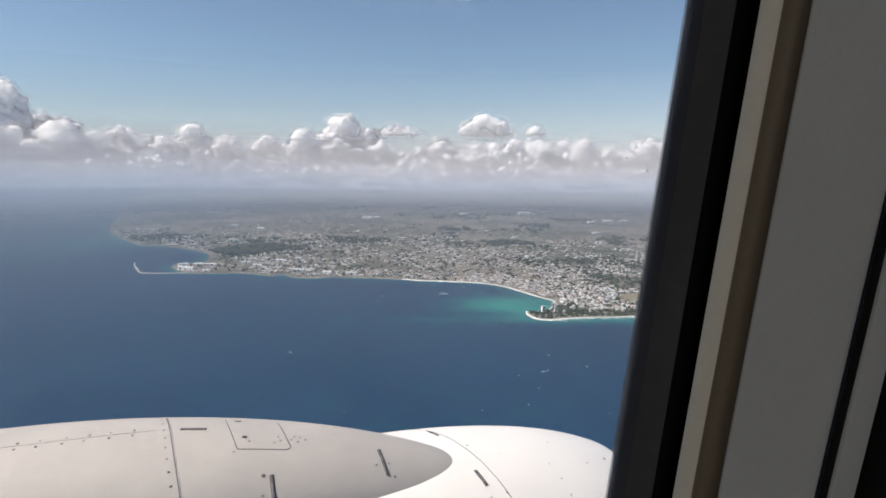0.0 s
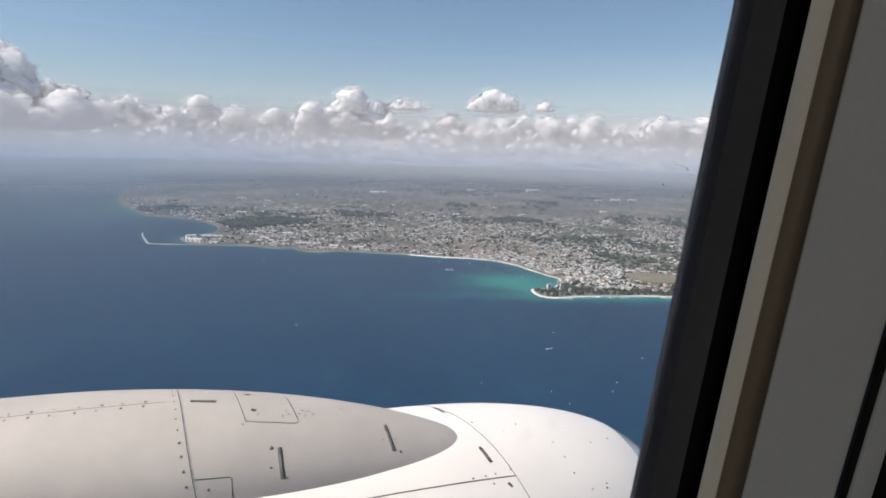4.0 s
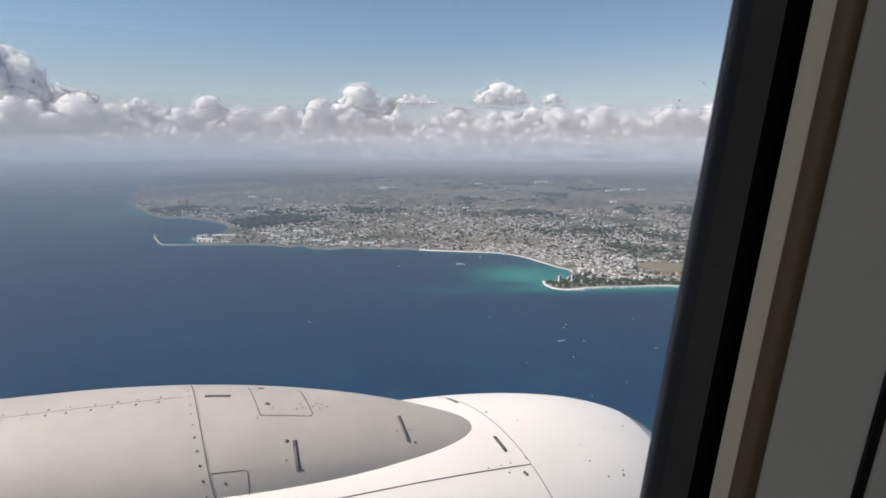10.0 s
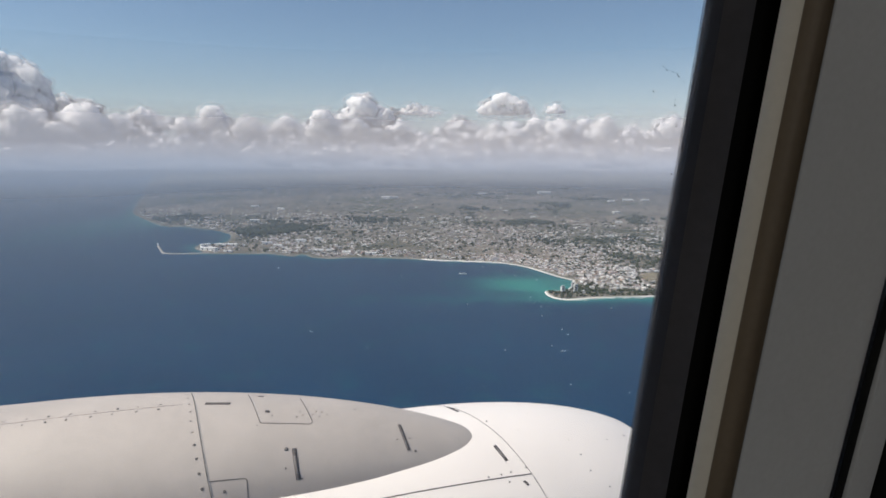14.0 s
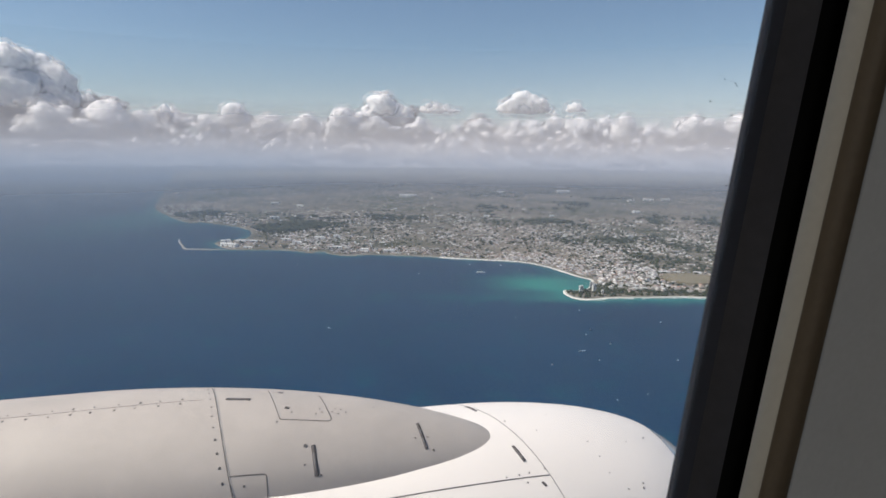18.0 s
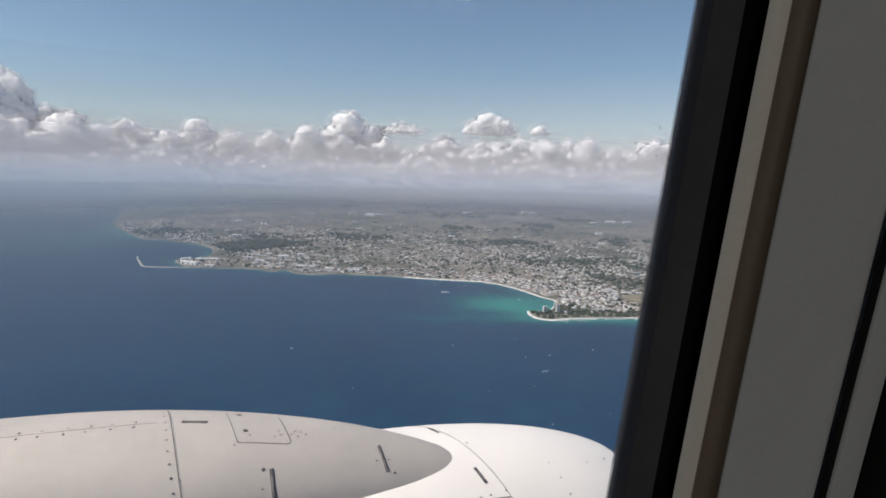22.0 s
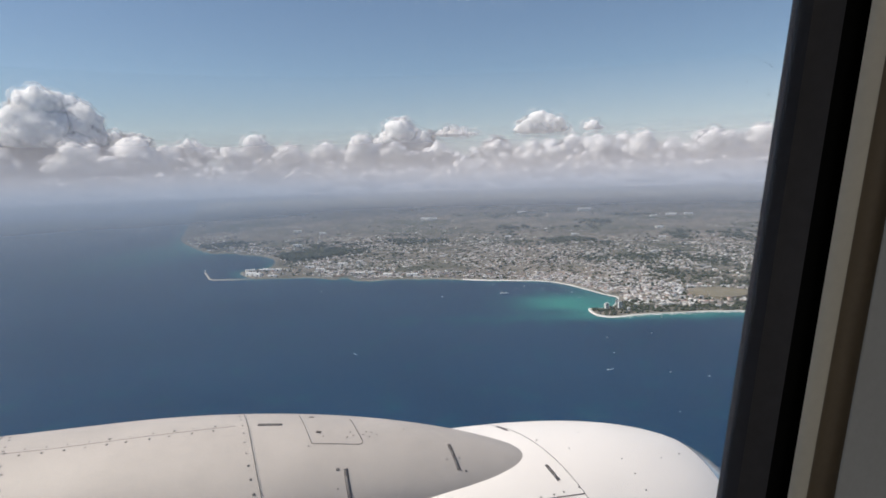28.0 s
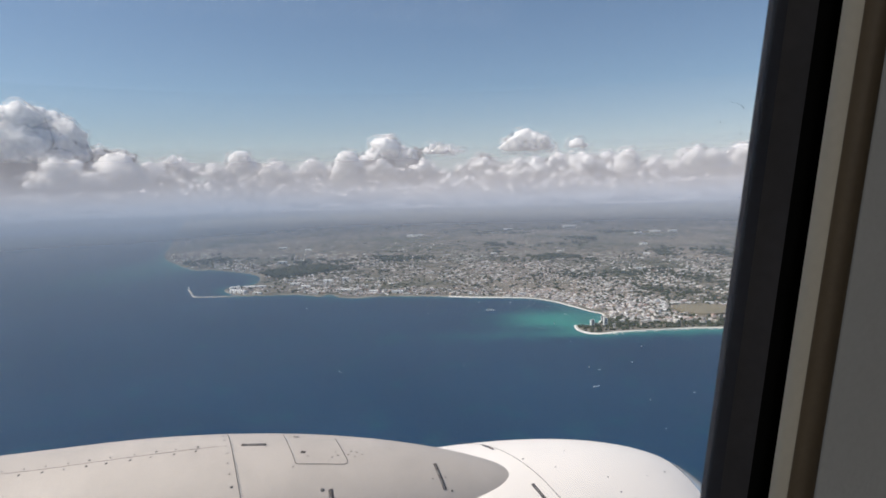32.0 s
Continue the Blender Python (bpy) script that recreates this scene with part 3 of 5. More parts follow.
# ---- the cabin side: window, reveal and sidewall panels ----
A_X, A_Y, A_LEAN = 0.1774, 0.2061, 0.172
B_GROW, B_Y, B_LEAN = 0.0152, 0.1870, 0.153
C_GROW, C_Y, C_LEAN = 0.0333, 0.1799, 0.1454
D_X, E_X = 0.2775, 0.317
SPECKS = ((0.1598, 0.0301), (0.1616, 0.0289), (0.1644, 0.0284), (0.1666, 0.0277), (0.1673, 0.0269), (0.1697, 0.0252), (0.1681, 0.0231), (0.1572, 0.0211), (0.1675, 0.0185), (0.1727, 0.0464), (0.1733, 0.0439), (0.1748, 0.0420), (0.1677, 0.0165), (0.1699, 0.0087), (0.1753, -0.0464), (0.1733, -0.0419), (0.1730, -0.0740), (0.1714, -0.0094))
WHITE_SPECKS = ((0.1276, -0.0785), (0.1314, -0.0718), (0.1530, -0.0642), (0.1156, -0.0568), (0.1071, -0.0785), (0.1216, -0.0651), (0.0897, -0.0579), (0.0517, -0.0720), (0.1389, -0.0973))
SMEARS = ((0.1249, -0.0807), (0.1126, -0.0840), (0.1356, -0.0401), (-0.0819, -0.0837), (-0.0633, -0.0859), (-0.0892, -0.0820))


def hole(front, width, low, high, depth, lean, radius, n=12):
    """A rounded window outline that leans inwards at its top; its front side stands at x = front."""
    rear = front - width
    out = []
    for cx, cz, start in ((front - radius, high - radius, 0), (rear + radius, high - radius, 90), (rear + radius, low + radius, 180), (front - radius, low + radius, 270)):
        for k in range(n + 1):
            a = radians(start + 90 * k / n)
            x, z = cx + radius * math.cos(a), cz + radius * math.sin(a)
            out.append(Vector((x, depth - lean * z, EYE + z)))
    return out


def band(loops, mat, name, parent, closed=True, label=""):
    bm = bmesh.new()
    rows = [[bm.verts.new(p) for p in lp] for lp in loops]
    for p, q in zip(rows, rows[1:]):
        k = len(p)
        for i in range(k if closed else k - 1):
            bm.faces.new((p[i], p[(i + 1) % k], q[(i + 1) % k], q[i]))
    return part(name, bm, mat, parent, label)


def window(name, dx):
    """The nested frames of one cabin window, shifted by dx along the cabin; returns the edge of its opening in the panel."""
    w = empty(name)
    tagged(w, "cabin window with black rubber seal and cream plastic bezel", "window", kind="structure")
    ring = lambda grow, depth, lean: [p + Vector((dx, 0, 0)) for p in hole(A_X + grow, 0.40 + 2 * grow, -0.26 - grow, 0.1755 + grow, depth, lean, 0.088 + grow)]
    band([ring(0.006, A_Y + 0.010, A_LEAN), ring(0.0, A_Y + 0.0005, A_LEAN), ring(0.0, A_Y, A_LEAN), ring(0.0016, A_Y - 0.0060, 0.163)], SEAL, "outer_seal", w)
    band([ring(-0.0019, A_Y + 0.0015, A_LEAN), ring(-0.0008, A_Y + 0.0012, A_LEAN), ring(0.0002, A_Y + 0.0010, A_LEAN)], SEAL_FRINGE, "seal_fringe", w, label="thin translucent ring that softens the seal edge")
    band([ring(0.0016, A_Y - 0.0060, 0.163), ring(0.0030, A_Y - 0.0066, 0.161), ring(0.0094, A_Y - 0.0135, 0.157)], SEAL_GREY, "pane_frame", w)
    band([ring(0.0094, A_Y - 0.0135, 0.157), ring(0.0155, A_Y - 0.0135, 0.157), ring(B_GROW + 0.004, B_Y + 0.004, B_LEAN), ring(B_GROW, B_Y, B_LEAN)], GAP, "bezel_gap", w)
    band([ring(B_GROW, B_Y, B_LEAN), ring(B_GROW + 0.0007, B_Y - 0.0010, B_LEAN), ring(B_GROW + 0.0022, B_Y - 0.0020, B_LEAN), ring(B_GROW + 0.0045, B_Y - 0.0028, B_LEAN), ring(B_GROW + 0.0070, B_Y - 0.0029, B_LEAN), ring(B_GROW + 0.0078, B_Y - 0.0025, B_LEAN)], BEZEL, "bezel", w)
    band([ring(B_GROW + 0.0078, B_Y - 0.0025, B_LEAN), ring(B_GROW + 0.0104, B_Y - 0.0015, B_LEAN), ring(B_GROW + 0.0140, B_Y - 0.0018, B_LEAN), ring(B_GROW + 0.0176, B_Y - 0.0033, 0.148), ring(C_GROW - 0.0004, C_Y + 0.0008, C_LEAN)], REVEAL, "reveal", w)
    band([ring(C_GROW - 0.0004, C_Y + 0.0008, C_LEAN), ring(C_GROW - 0.0001, C_Y - 0.0001, C_LEAN), ring(C_GROW + 0.0002, C_Y, C_LEAN)], PANEL, "reveal_edge", w)
    return w, ring(C_GROW + 0.0002, C_Y, C_LEAN)


def panel(name, x0, x1, z0, z1, opening=None, roll=0.0):
    """A sidewall panel with an opening; its front edge rolls outwards into the joint."""
    at = lambda x, z, d=0.0: Vector((x, C_Y + d - C_LEAN * z, EYE + z))
    bm = bmesh.new()
    if opening:
        inner = [bm.verts.new(p) for p in opening]
        mid = sum(opening, Vector()) / len(opening)
        outer = []
        for p in opening:
            dx, dz = p.x - mid.x, p.z - mid.z
            k = min(((x1 - mid.x) / dx if dx > 0 else (x0 - mid.x) / dx) if abs(dx) > 1e-9 else 1e9,
                    ((z1 - mid.z + EYE) / dz if dz > 0 else (z0 - mid.z + EYE) / dz) if abs(dz) > 1e-9 else 1e9)
            outer.append(bm.verts.new(at(mid.x + dx * k, mid.z + dz * k - EYE)))
        n = len(inner)
        for i in range(n):
            bm.faces.new((inner[i], inner[(i + 1) % n], outer[(i + 1) % n], outer[i]))
    else:
        bm.faces.new([bm.verts.new(at(*q)) for q in ((x0, z0), (x1, z0), (x1, z1), (x0, z1))])
    for x, way in ((x1, 1), (x0, -1)):
        prev = None
        for k in range(7):
            g = radians(90 * k / 6)
            dx, dy = (roll * math.sin(g), 0.38 * roll * (1 - math.cos(g))) if roll else (0.0, 0.03 * k / 6)
            row = [bm.verts.new(at(x + way * dx, z, dy)) for z in (z0, z1)]
            if prev:
                bm.faces.new((prev[0], prev[1], row[1], row[0]))
            prev = row
    bmesh.ops.remove_doubles(bm, verts=bm.verts, dist=1e-5)
    ob = part(name, bm, PANEL, smooth=True)
    return tagged(ob, "pale grey plastic cabin sidewall panel", "wall panel", kind="structure")


view_window, opening = window("window_1", 0.0)
panel("wall_panel_1", -0.34, D_X - 0.0205, -0.62, 0.55, opening, 0.0195)
# near-black colour stands for the shade inside the panel joints
JOINT = material("shaded_panel_joint", (0.02, 0.019, 0.018), 0.9, bump=0)


def strip(name, x0, x1, d0, d1, mat, label, deep=0.034):
    """An upright strip of wall between two joints: a flank coloured dark for the joint's shade, a thin bright arris,
    then the face.
    """
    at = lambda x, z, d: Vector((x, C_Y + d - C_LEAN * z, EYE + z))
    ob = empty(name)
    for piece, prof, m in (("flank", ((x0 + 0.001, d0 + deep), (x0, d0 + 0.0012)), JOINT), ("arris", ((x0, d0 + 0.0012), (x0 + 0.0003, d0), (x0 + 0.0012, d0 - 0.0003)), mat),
                           ("face", ((x0 + 0.0012, d0 - 0.0003), (x1 - 0.006, d1), (x1 - 0.002, d1 + 0.002), (x1, d1 + 0.008), (x1, d1 + 0.034)), mat)):
        bm = bmesh.new()
        rows = [[bm.verts.new(at(x, z, d)) for z in (-0.62, 0.55)] for x, d in prof]
        for p, q in zip(rows, rows[1:]):
            bm.faces.new((p[0], q[0], q[1], p[1]))
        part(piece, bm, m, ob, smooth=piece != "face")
    return tagged(ob, label, "wall panel", kind="structure")


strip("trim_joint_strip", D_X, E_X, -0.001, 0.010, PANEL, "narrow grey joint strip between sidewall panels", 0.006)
strip("trim_joint_shallow_back", D_X - 0.02, D_X + 0.012, 0.0135, 0.0135, JOINT, "backing behind a joint of the sidewall, coloured dark as its shade")
strip("trim_joint_back", E_X - 0.012, E_X + 0.03, 0.035, 0.035, JOINT, "backing behind a joint of the sidewall, coloured dark as its shade")
strip("trim_joint_back_rear", -0.375, -0.325, 0.035, 0.035, JOINT, "backing behind a joint of the sidewall, coloured dark as its shade")
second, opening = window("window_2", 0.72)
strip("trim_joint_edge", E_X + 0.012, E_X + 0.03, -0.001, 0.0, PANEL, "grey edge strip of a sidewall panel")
panel("wall_panel_2", E_X + 0.036, 1.12, -0.62, 0.55, opening, 0.008)
third, opening = window("window_3", -0.62)
panel("wall_panel_3", -1.0, -0.36, -0.62, 0.55, opening, 0.008)

# the pane with its specks of dirt
pane_mat = bpy.data.materials.new("clear_acrylic")
pane_mat.use_nodes = True
pn, pl = pane_mat.node_tree.nodes, pane_mat.node_tree.links
pn.remove(pn["Principled BSDF"])
tr, gl, mx = pn.new("ShaderNodeBsdfTransparent"), pn.new("ShaderNodeBsdfGlossy"), pn.new("ShaderNodeMixShader")
gl.inputs["Roughness"].default_value, mx.inputs[0].default_value = 0.05, 0.006
sc, m2 = pn.new("ShaderNodeBsdfTranslucent"), pn.new("ShaderNodeMixShader")
sc.inputs["Color"].default_value, m2.inputs[0].default_value = (0.95, 0.95, 0.95, 1), 0.07
tr.inputs["Color"].default_value = (0.97, 0.98, 0.98, 1)
pl.new(tr.outputs[0], mx.inputs[1]), pl.new(gl.outputs[0], mx.inputs[2]), pl.new(mx.outputs[0], m2.inputs[1]), pl.new(sc.outputs[0], m2.inputs[2])
pl.new(m2.outputs[0], pn["Material Output"].inputs["Surface"])
for w, dx in ((view_window, 0.0), (second, 0.72), (third, -0.62)):
    bm = bmesh.new()
    bm.faces.new([bm.verts.new(p + Vector((dx, 0, 0))) for p in hole(A_X + 0.0045, 0.409, -0.2645, 0.1800, A_Y - 0.0012, A_LEAN, 0.0925)])
    part("pane", bm, pane_mat, w).visible_shadow = False
bm = bmesh.new()
rng = random.Random(3)
for x, z in SPECKS:
    r = rng.uniform(0.00016, 0.00034)
    bmesh.ops.create_circle(bm, cap_ends=True, segments=7, radius=r, matrix=Matrix.Translation((x, A_Y - 0.0021 - A_LEAN * z, EYE + z)) @ Matrix.Rotation(radians(90), 4, "X"))
part("dirt_specks", bm, DUST, view_window, "tiny dark dirt specks on the pane")

bm = bmesh.new()
for x, z in WHITE_SPECKS:
    bmesh.ops.create_circle(bm, cap_ends=True, segments=7, radius=rng.uniform(0.00020, 0.00042), matrix=Matrix.Translation((x, A_Y - 0.0021 - A_LEAN * z, EYE + z)) @ Matrix.Rotation(radians(90), 4, "X"))
part("dust_specks", bm, LINT, view_window, "tiny pale dust specks on the pane")
for x, z in SMEARS:
    grid, wide, tall = [], rng.uniform(0.0024, 0.0044), rng.uniform(0.0034, 0.0060)
    for k in range(6):
        grid += [(x + wide * k / 5 * math.cos(g) * (1 + 0.25 * math.sin(3 * g + x * 90)), z + tall * k / 5 * math.sin(g)) for g in np.linspace(0, 2 * math.pi, 15)[:-1]]
    quads = [(k * 14 + i, k * 14 + (i + 1) % 14, k * 14 + 14 + (i + 1) % 14, k * 14 + 14 + i) for k in range(5) for i in range(14)]
    mark = raw("dried_water_mark", [(gx, A_Y - 0.0021 - A_LEAN * gz, EYE + gz) for gx, gz in grid], quads, SMEAR, True, view_window)
    attribute(mark, "film", [(1 - k / 5) ** 1.3 for k in range(6) for _ in range(14)])

# the rest of the cabin, behind the camera
bm = bmesh.new()
# the unseen ceiling juts past the outer skin to keep sun off the window
for x0, x1, y0, y1, z0, z1 in ((-1.4, 1.7, -3.1, 0.45, 0.95, 1.0), (-1.4, 1.7, -3.1, 0.12, -1.25, -1.2), (-1.45, -1.4, -3.1, 0.45, -1.2, 0.95), (1.7, 1.75, -3.1, 0.12, -1.2, 0.95),
                               (-1.4, 1.7, -3.15, -3.1, -1.2, -0.22), (-1.4, 1.7, -3.15, -3.1, 0.18, 0.95), (-1.4, 1.7, 0.06, 0.30, 0.548, 0.95), (-1.4, 1.7, 0.20, 0.27, -1.2, -0.618), (1.12, 1.7, 0.10, 0.24, -0.618, 0.548), (-1.4, -1.0, 0.10, 0.30, -0.618, 0.548)):
    box(bm, (x0 + x1) / 2, (y0 + y1) / 2, EYE + z0, x1 - x0, y1 - y0, z1 - z0)
for x in (-1.3, -0.75, -0.2, 0.35, 0.9, 1.45):
    box(bm, x, -3.125, EYE - 0.22, 0.26, 0.05, 0.40)
tagged(part("wall_cabin", bm, CABIN, smooth=False), "pale cabin lining, far wall with windows, and a ceiling that juts out to shade the window", "cabin wall", kind="structure")

# daylight through the windows of the far side
glow = bpy.data.lights.new("far_window_daylight", "AREA")
glow.shape, glow.size, glow.size_y, glow.energy, glow.color = "RECTANGLE", 2.6, 0.34, 9.3, (1.0, 0.98, 0.95)
new("far_window_daylight", glow).matrix_world = look((0.1, -3.08, EYE - 0.02), (0.1, 0.0, EYE - 0.05))

# the outside of the fuselage, whose white flank shades and lights the engine
bm = bmesh.new()
hub, rows = Vector((0, -1.707, EYE - 0.36)), []
for x in np.concatenate([np.linspace(-16, -1.1, 12), np.linspace(-0.8, 1.1, 8), np.linspace(1.4, 12, 10)]):
    rows.append([bm.verts.new(hub + Vector((x, 1.98 * math.cos(a), 1.98 * math.sin(a)))) for a in np.radians(np.linspace(-115, 245, 121))])
for p, q in zip(rows, rows[1:]):
    for i in range(120):
        mid = (p[i].co + q[i + 1].co) / 2
        if not (-1.1 < mid.x < 1.4 and abs(mid.z - EYE) < 0.5):
            bm.faces.new((p[i], q[i], q[i + 1], p[i + 1]))
for p in (rows[0], rows[-1]):
    bm.faces.new(p[:-1])
FUSELAGE = material("white_fuselage_paint", (0.78, 0.77, 0.75), 0.4, vary=0.04, size=1.0, fine=12, bump=0.02)
tagged(part("wall_fuselage", bm, FUSELAGE), "white painted outer skin of the fuselage", "fuselage", kind="structure")


# ---- clouds ----
bm = bmesh.new()
bmesh.ops.create_icosphere(bm, subdivisions=4, radius=1)
BALL_V = np.array([v.co[:] for v in bm.verts])
BALL_F = np.array([[v.index for v in f.verts] for f in bm.faces])
bm.free()
bm = bmesh.new()
bmesh.ops.create_icosphere(bm, subdivisions=3, radius=1)
SMALL_V = np.array([v.co[:] for v in bm.verts])
SMALL_F = np.array([[v.index for v in f.verts] for f in bm.faces])
bm.free()


CURLS = {}
for size in (0.011, 0.0042):
    CURLS[size] = bpy.data.textures.new("curl", "CLOUDS")
    CURLS[size].noise_scale, CURLS[size].noise_depth = size * 3300, 3


def fringe(ob, far):
    """A thin, ragged veil of vapour round a cloud."""
    veil = new("veil", ob.data.copy())
    veil.data.materials.clear()
    veil.data.materials.append(VAPOUR)
    veil.parent = ob
    join = veil.modifiers.new("join", "REMESH")
    join.mode, join.voxel_size, join.use_smooth_shade = "VOXEL", far * 0.0020, True
    for size, much, mid in ((0.011, 0.0150, 0.16),):
        curl = veil.modifiers.new("curl", "DISPLACE")
        curl.texture, curl.texture_coords, curl.strength, curl.mid_level = CURLS[size], "GLOBAL", far * much, mid
    tagged(veil, "thin white vapour round the cloud")


def cumulus(name, a, low, high, wide, far, seed, puffs=14, label="white cumulus cloud with grey base", flat=0.5, fine=True):
    """A heaped cloud at the bearing a (right over ahead) and `far` metres ahead; low, high: slopes of its base and top over level; wide: its width as a slope."""
    r = np.random.RandomState(seed)
    far /= math.sqrt(1 + a * a)
    bx, z0, z1, w = a * far, EYE + low * far, EYE + high * far, wide * far
    hgt = z1 - z0
    vs, fs, k = [], [], 0
    ball_v, ball_f = (BALL_V, BALL_F) if fine else (SMALL_V, SMALL_F)
    for i in range(puffs * 3 if fine else puffs):
        t = r.rand() if i else 0.5
        du = (t - 0.5) * w * 0.86
        room = hgt * (1 - (abs(t - 0.5) * 2) ** 1.7 * r.uniform(0.55, 0.95)) if i else hgt
        size = max(room * r.uniform(0.14, 0.34), w * 0.035)
        zc = z0 + max(room - size * 1.0, size * 0.5) * (r.uniform(0.35, 1.0) if i else 1.0)
        dv = r.uniform(-0.5, 0.5) * w * flat
        p = ball_v * size * np.array([r.uniform(1.0, 1.35), 1.0, r.uniform(0.85, 1.0)])
        if fine and i == 1:
            p, du, dv, zc, size = ball_v * np.array([w * 0.46, w * flat * 0.4, hgt * 0.22]), 0.0, 0.0, z0 + hgt * 0.16, w * 0.3
        q = p / size * 1.5 + r.rand(3) * 50
        rough = 0.62 * (field(q[:, 0] + q[:, 2], q[:, 1] + q[:, 2] * 0.7, 4) + field(q[:, 1] * 1.7 - q[:, 2] * 1.9, q[:, 0] * 1.6 + q[:, 2], 4) - 1.0)
        q2 = q * 3.1
        rough += 0.12 * (np.abs(field(q2[:, 0] + q2[:, 2] * 0.8, q2[:, 1] - q2[:, 2], 3) - 0.5) * -2 + 0.3)
        p = p * (1 + rough[:, None])
        p += np.array([bx + du, far + dv, zc])
        p[:, 2] = np.where(p[:, 2] < z0, z0 + (p[:, 2] - z0) * 0.12, p[:, 2])
        x, y = ground_xy(p[:, 0], p[:, 1])
        vs.append(np.stack([x, y, p[:, 2]], 1))
        fs.append(ball_f + k)
        k += len(ball_v)
    if not fine:
        return np.concatenate(vs), np.concatenate(fs)
    ob = raw(name, np.concatenate(vs), np.concatenate(fs), CLOUD, True)
    join = ob.modifiers.new("join", "REMESH")
    join.mode, join.voxel_size, join.use_smooth_shade = "VOXEL", far * 0.0020, True
    ease = ob.modifiers.new("ease", "SMOOTH")
    ease.factor, ease.iterations = 0.6, 6
    for size, much in ((0.011, 0.0065), (0.0042, 0.0012)):
        curl = ob.modifiers.new("curl", "DISPLACE")
        curl.texture, curl.texture_coords, curl.strength, curl.mid_level = CURLS[size], "GLOBAL", far * much, 0.5
    fringe(ob, far)
    return tagged(ob, label, "cloud", "clouds over the island")


slope = lambda y: (280 - y) / 1119.7
side = lambda x: (x - 784) / 1119.7
for x, top, base, wide, far, puffs, seed in (
        (40, 96, 215, 190, 3300, 22, 1), (150, 178, 200, 150, 3500, 12, 2), (105, 198, 250, 150, 3000, 18, 3), (190, 188, 250, 110, 3100, 12, 4),
        (415, 192, 232, 60, 3400, 9, 5), (360, 212, 236, 50, 3300, 8, 6), (470, 212, 238, 60, 3200, 9, 7), (600, 198, 250, 50, 2900, 10, 8),
        (675, 172, 222, 110, 3600, 14, 9), (665, 214, 242, 110, 2900, 12, 10), (735, 214, 240, 60, 3000, 9, 11), (840, 212, 232, 60, 3000, 9, 12),
        (915, 168, 205, 100, 3500, 13, 13), (1005, 183, 202, 40, 3600, 6, 14), (1092, 206, 250, 46, 3000, 9, 15), (1215, 203, 250, 110, 3000, 16, 16),
        (930, 222, 246, 50, 3000, 8, 17), (540, 208, 236, 60, 3300, 9, 18), (300, 198, 230, 100, 3600, 11, 19), (1300, 200, 245, 110, 3100, 12, 20),
        (1420, 190, 245, 130, 3200, 12, 21), (-90, 190, 250, 150, 3200, 14, 22), (-220, 170, 250, 170, 3300, 14, 23), (760, 190, 205, 90, 3700, 9, 24)):
    cumulus("cumulus_cloud", side(x), slope(base), slope(top), wide / 1119.7, far, seed, puffs)
rng = random.Random(8)
vs, fs, k = [], [], 0
for i in range(90):
    x = -340 + i * 21 + rng.uniform(-18, 18)
    top = rng.uniform(206, 246)
    cv, cf = cumulus("", side(x), slope(rng.uniform(246, 260)), slope(top), rng.uniform(60, 170) / 1119.7, rng.uniform(3300, 4300), 100 + i, 9, fine=False)
    vs.append(cv), fs.append(cf + k)
    k += len(cv)
for i in range(80):
    x = -340 + i * 23 + rng.uniform(-18, 18)
    cv, cf = cumulus("", side(x), slope(rng.uniform(266, 281)), slope(rng.uniform(236, 264)), rng.uniform(70, 190) / 1119.7, rng.uniform(3900, 4600), 300 + i, 8, fine=False)
    vs.append(cv), fs.append(cf + k)
    k += len(cv)
bank = raw("cloud_bank", np.concatenate(vs), np.concatenate(fs), CLOUD, True)
join = bank.modifiers.new("join", "REMESH")
join.mode, join.voxel_size, join.use_smooth_shade = "VOXEL", 8.0, True
ease = bank.modifiers.new("ease", "SMOOTH")
ease.factor, ease.iterations = 0.6, 6
for size, much in ((0.011, 26.0), (0.0042, 5.0)):
    curl = bank.modifiers.new("curl", "DISPLACE")
    curl.texture, curl.texture_coords, curl.strength, curl.mid_level = CURLS[size], "GLOBAL", much, 0.5
fringe(bank, 3600)
tagged(bank, "pale grey bank of low clouds over the horizon", "clouds", kind="stuff")

# ---- painted haze: one shallow tinted bowl centred on the eye, thin near it, thickest at the horizon, and thinning out up among the clouds ----
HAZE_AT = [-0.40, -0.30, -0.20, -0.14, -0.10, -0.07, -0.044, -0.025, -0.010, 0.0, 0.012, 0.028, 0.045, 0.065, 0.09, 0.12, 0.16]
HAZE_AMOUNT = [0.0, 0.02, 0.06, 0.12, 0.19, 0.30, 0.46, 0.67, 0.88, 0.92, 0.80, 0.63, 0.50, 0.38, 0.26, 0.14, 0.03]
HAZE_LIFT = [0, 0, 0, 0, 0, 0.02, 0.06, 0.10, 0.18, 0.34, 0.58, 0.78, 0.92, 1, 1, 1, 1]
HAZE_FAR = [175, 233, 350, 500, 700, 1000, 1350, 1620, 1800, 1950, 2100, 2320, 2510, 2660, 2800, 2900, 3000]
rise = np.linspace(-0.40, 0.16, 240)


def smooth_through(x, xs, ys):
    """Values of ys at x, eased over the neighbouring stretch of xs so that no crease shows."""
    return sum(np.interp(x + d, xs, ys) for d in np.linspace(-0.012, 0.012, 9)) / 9


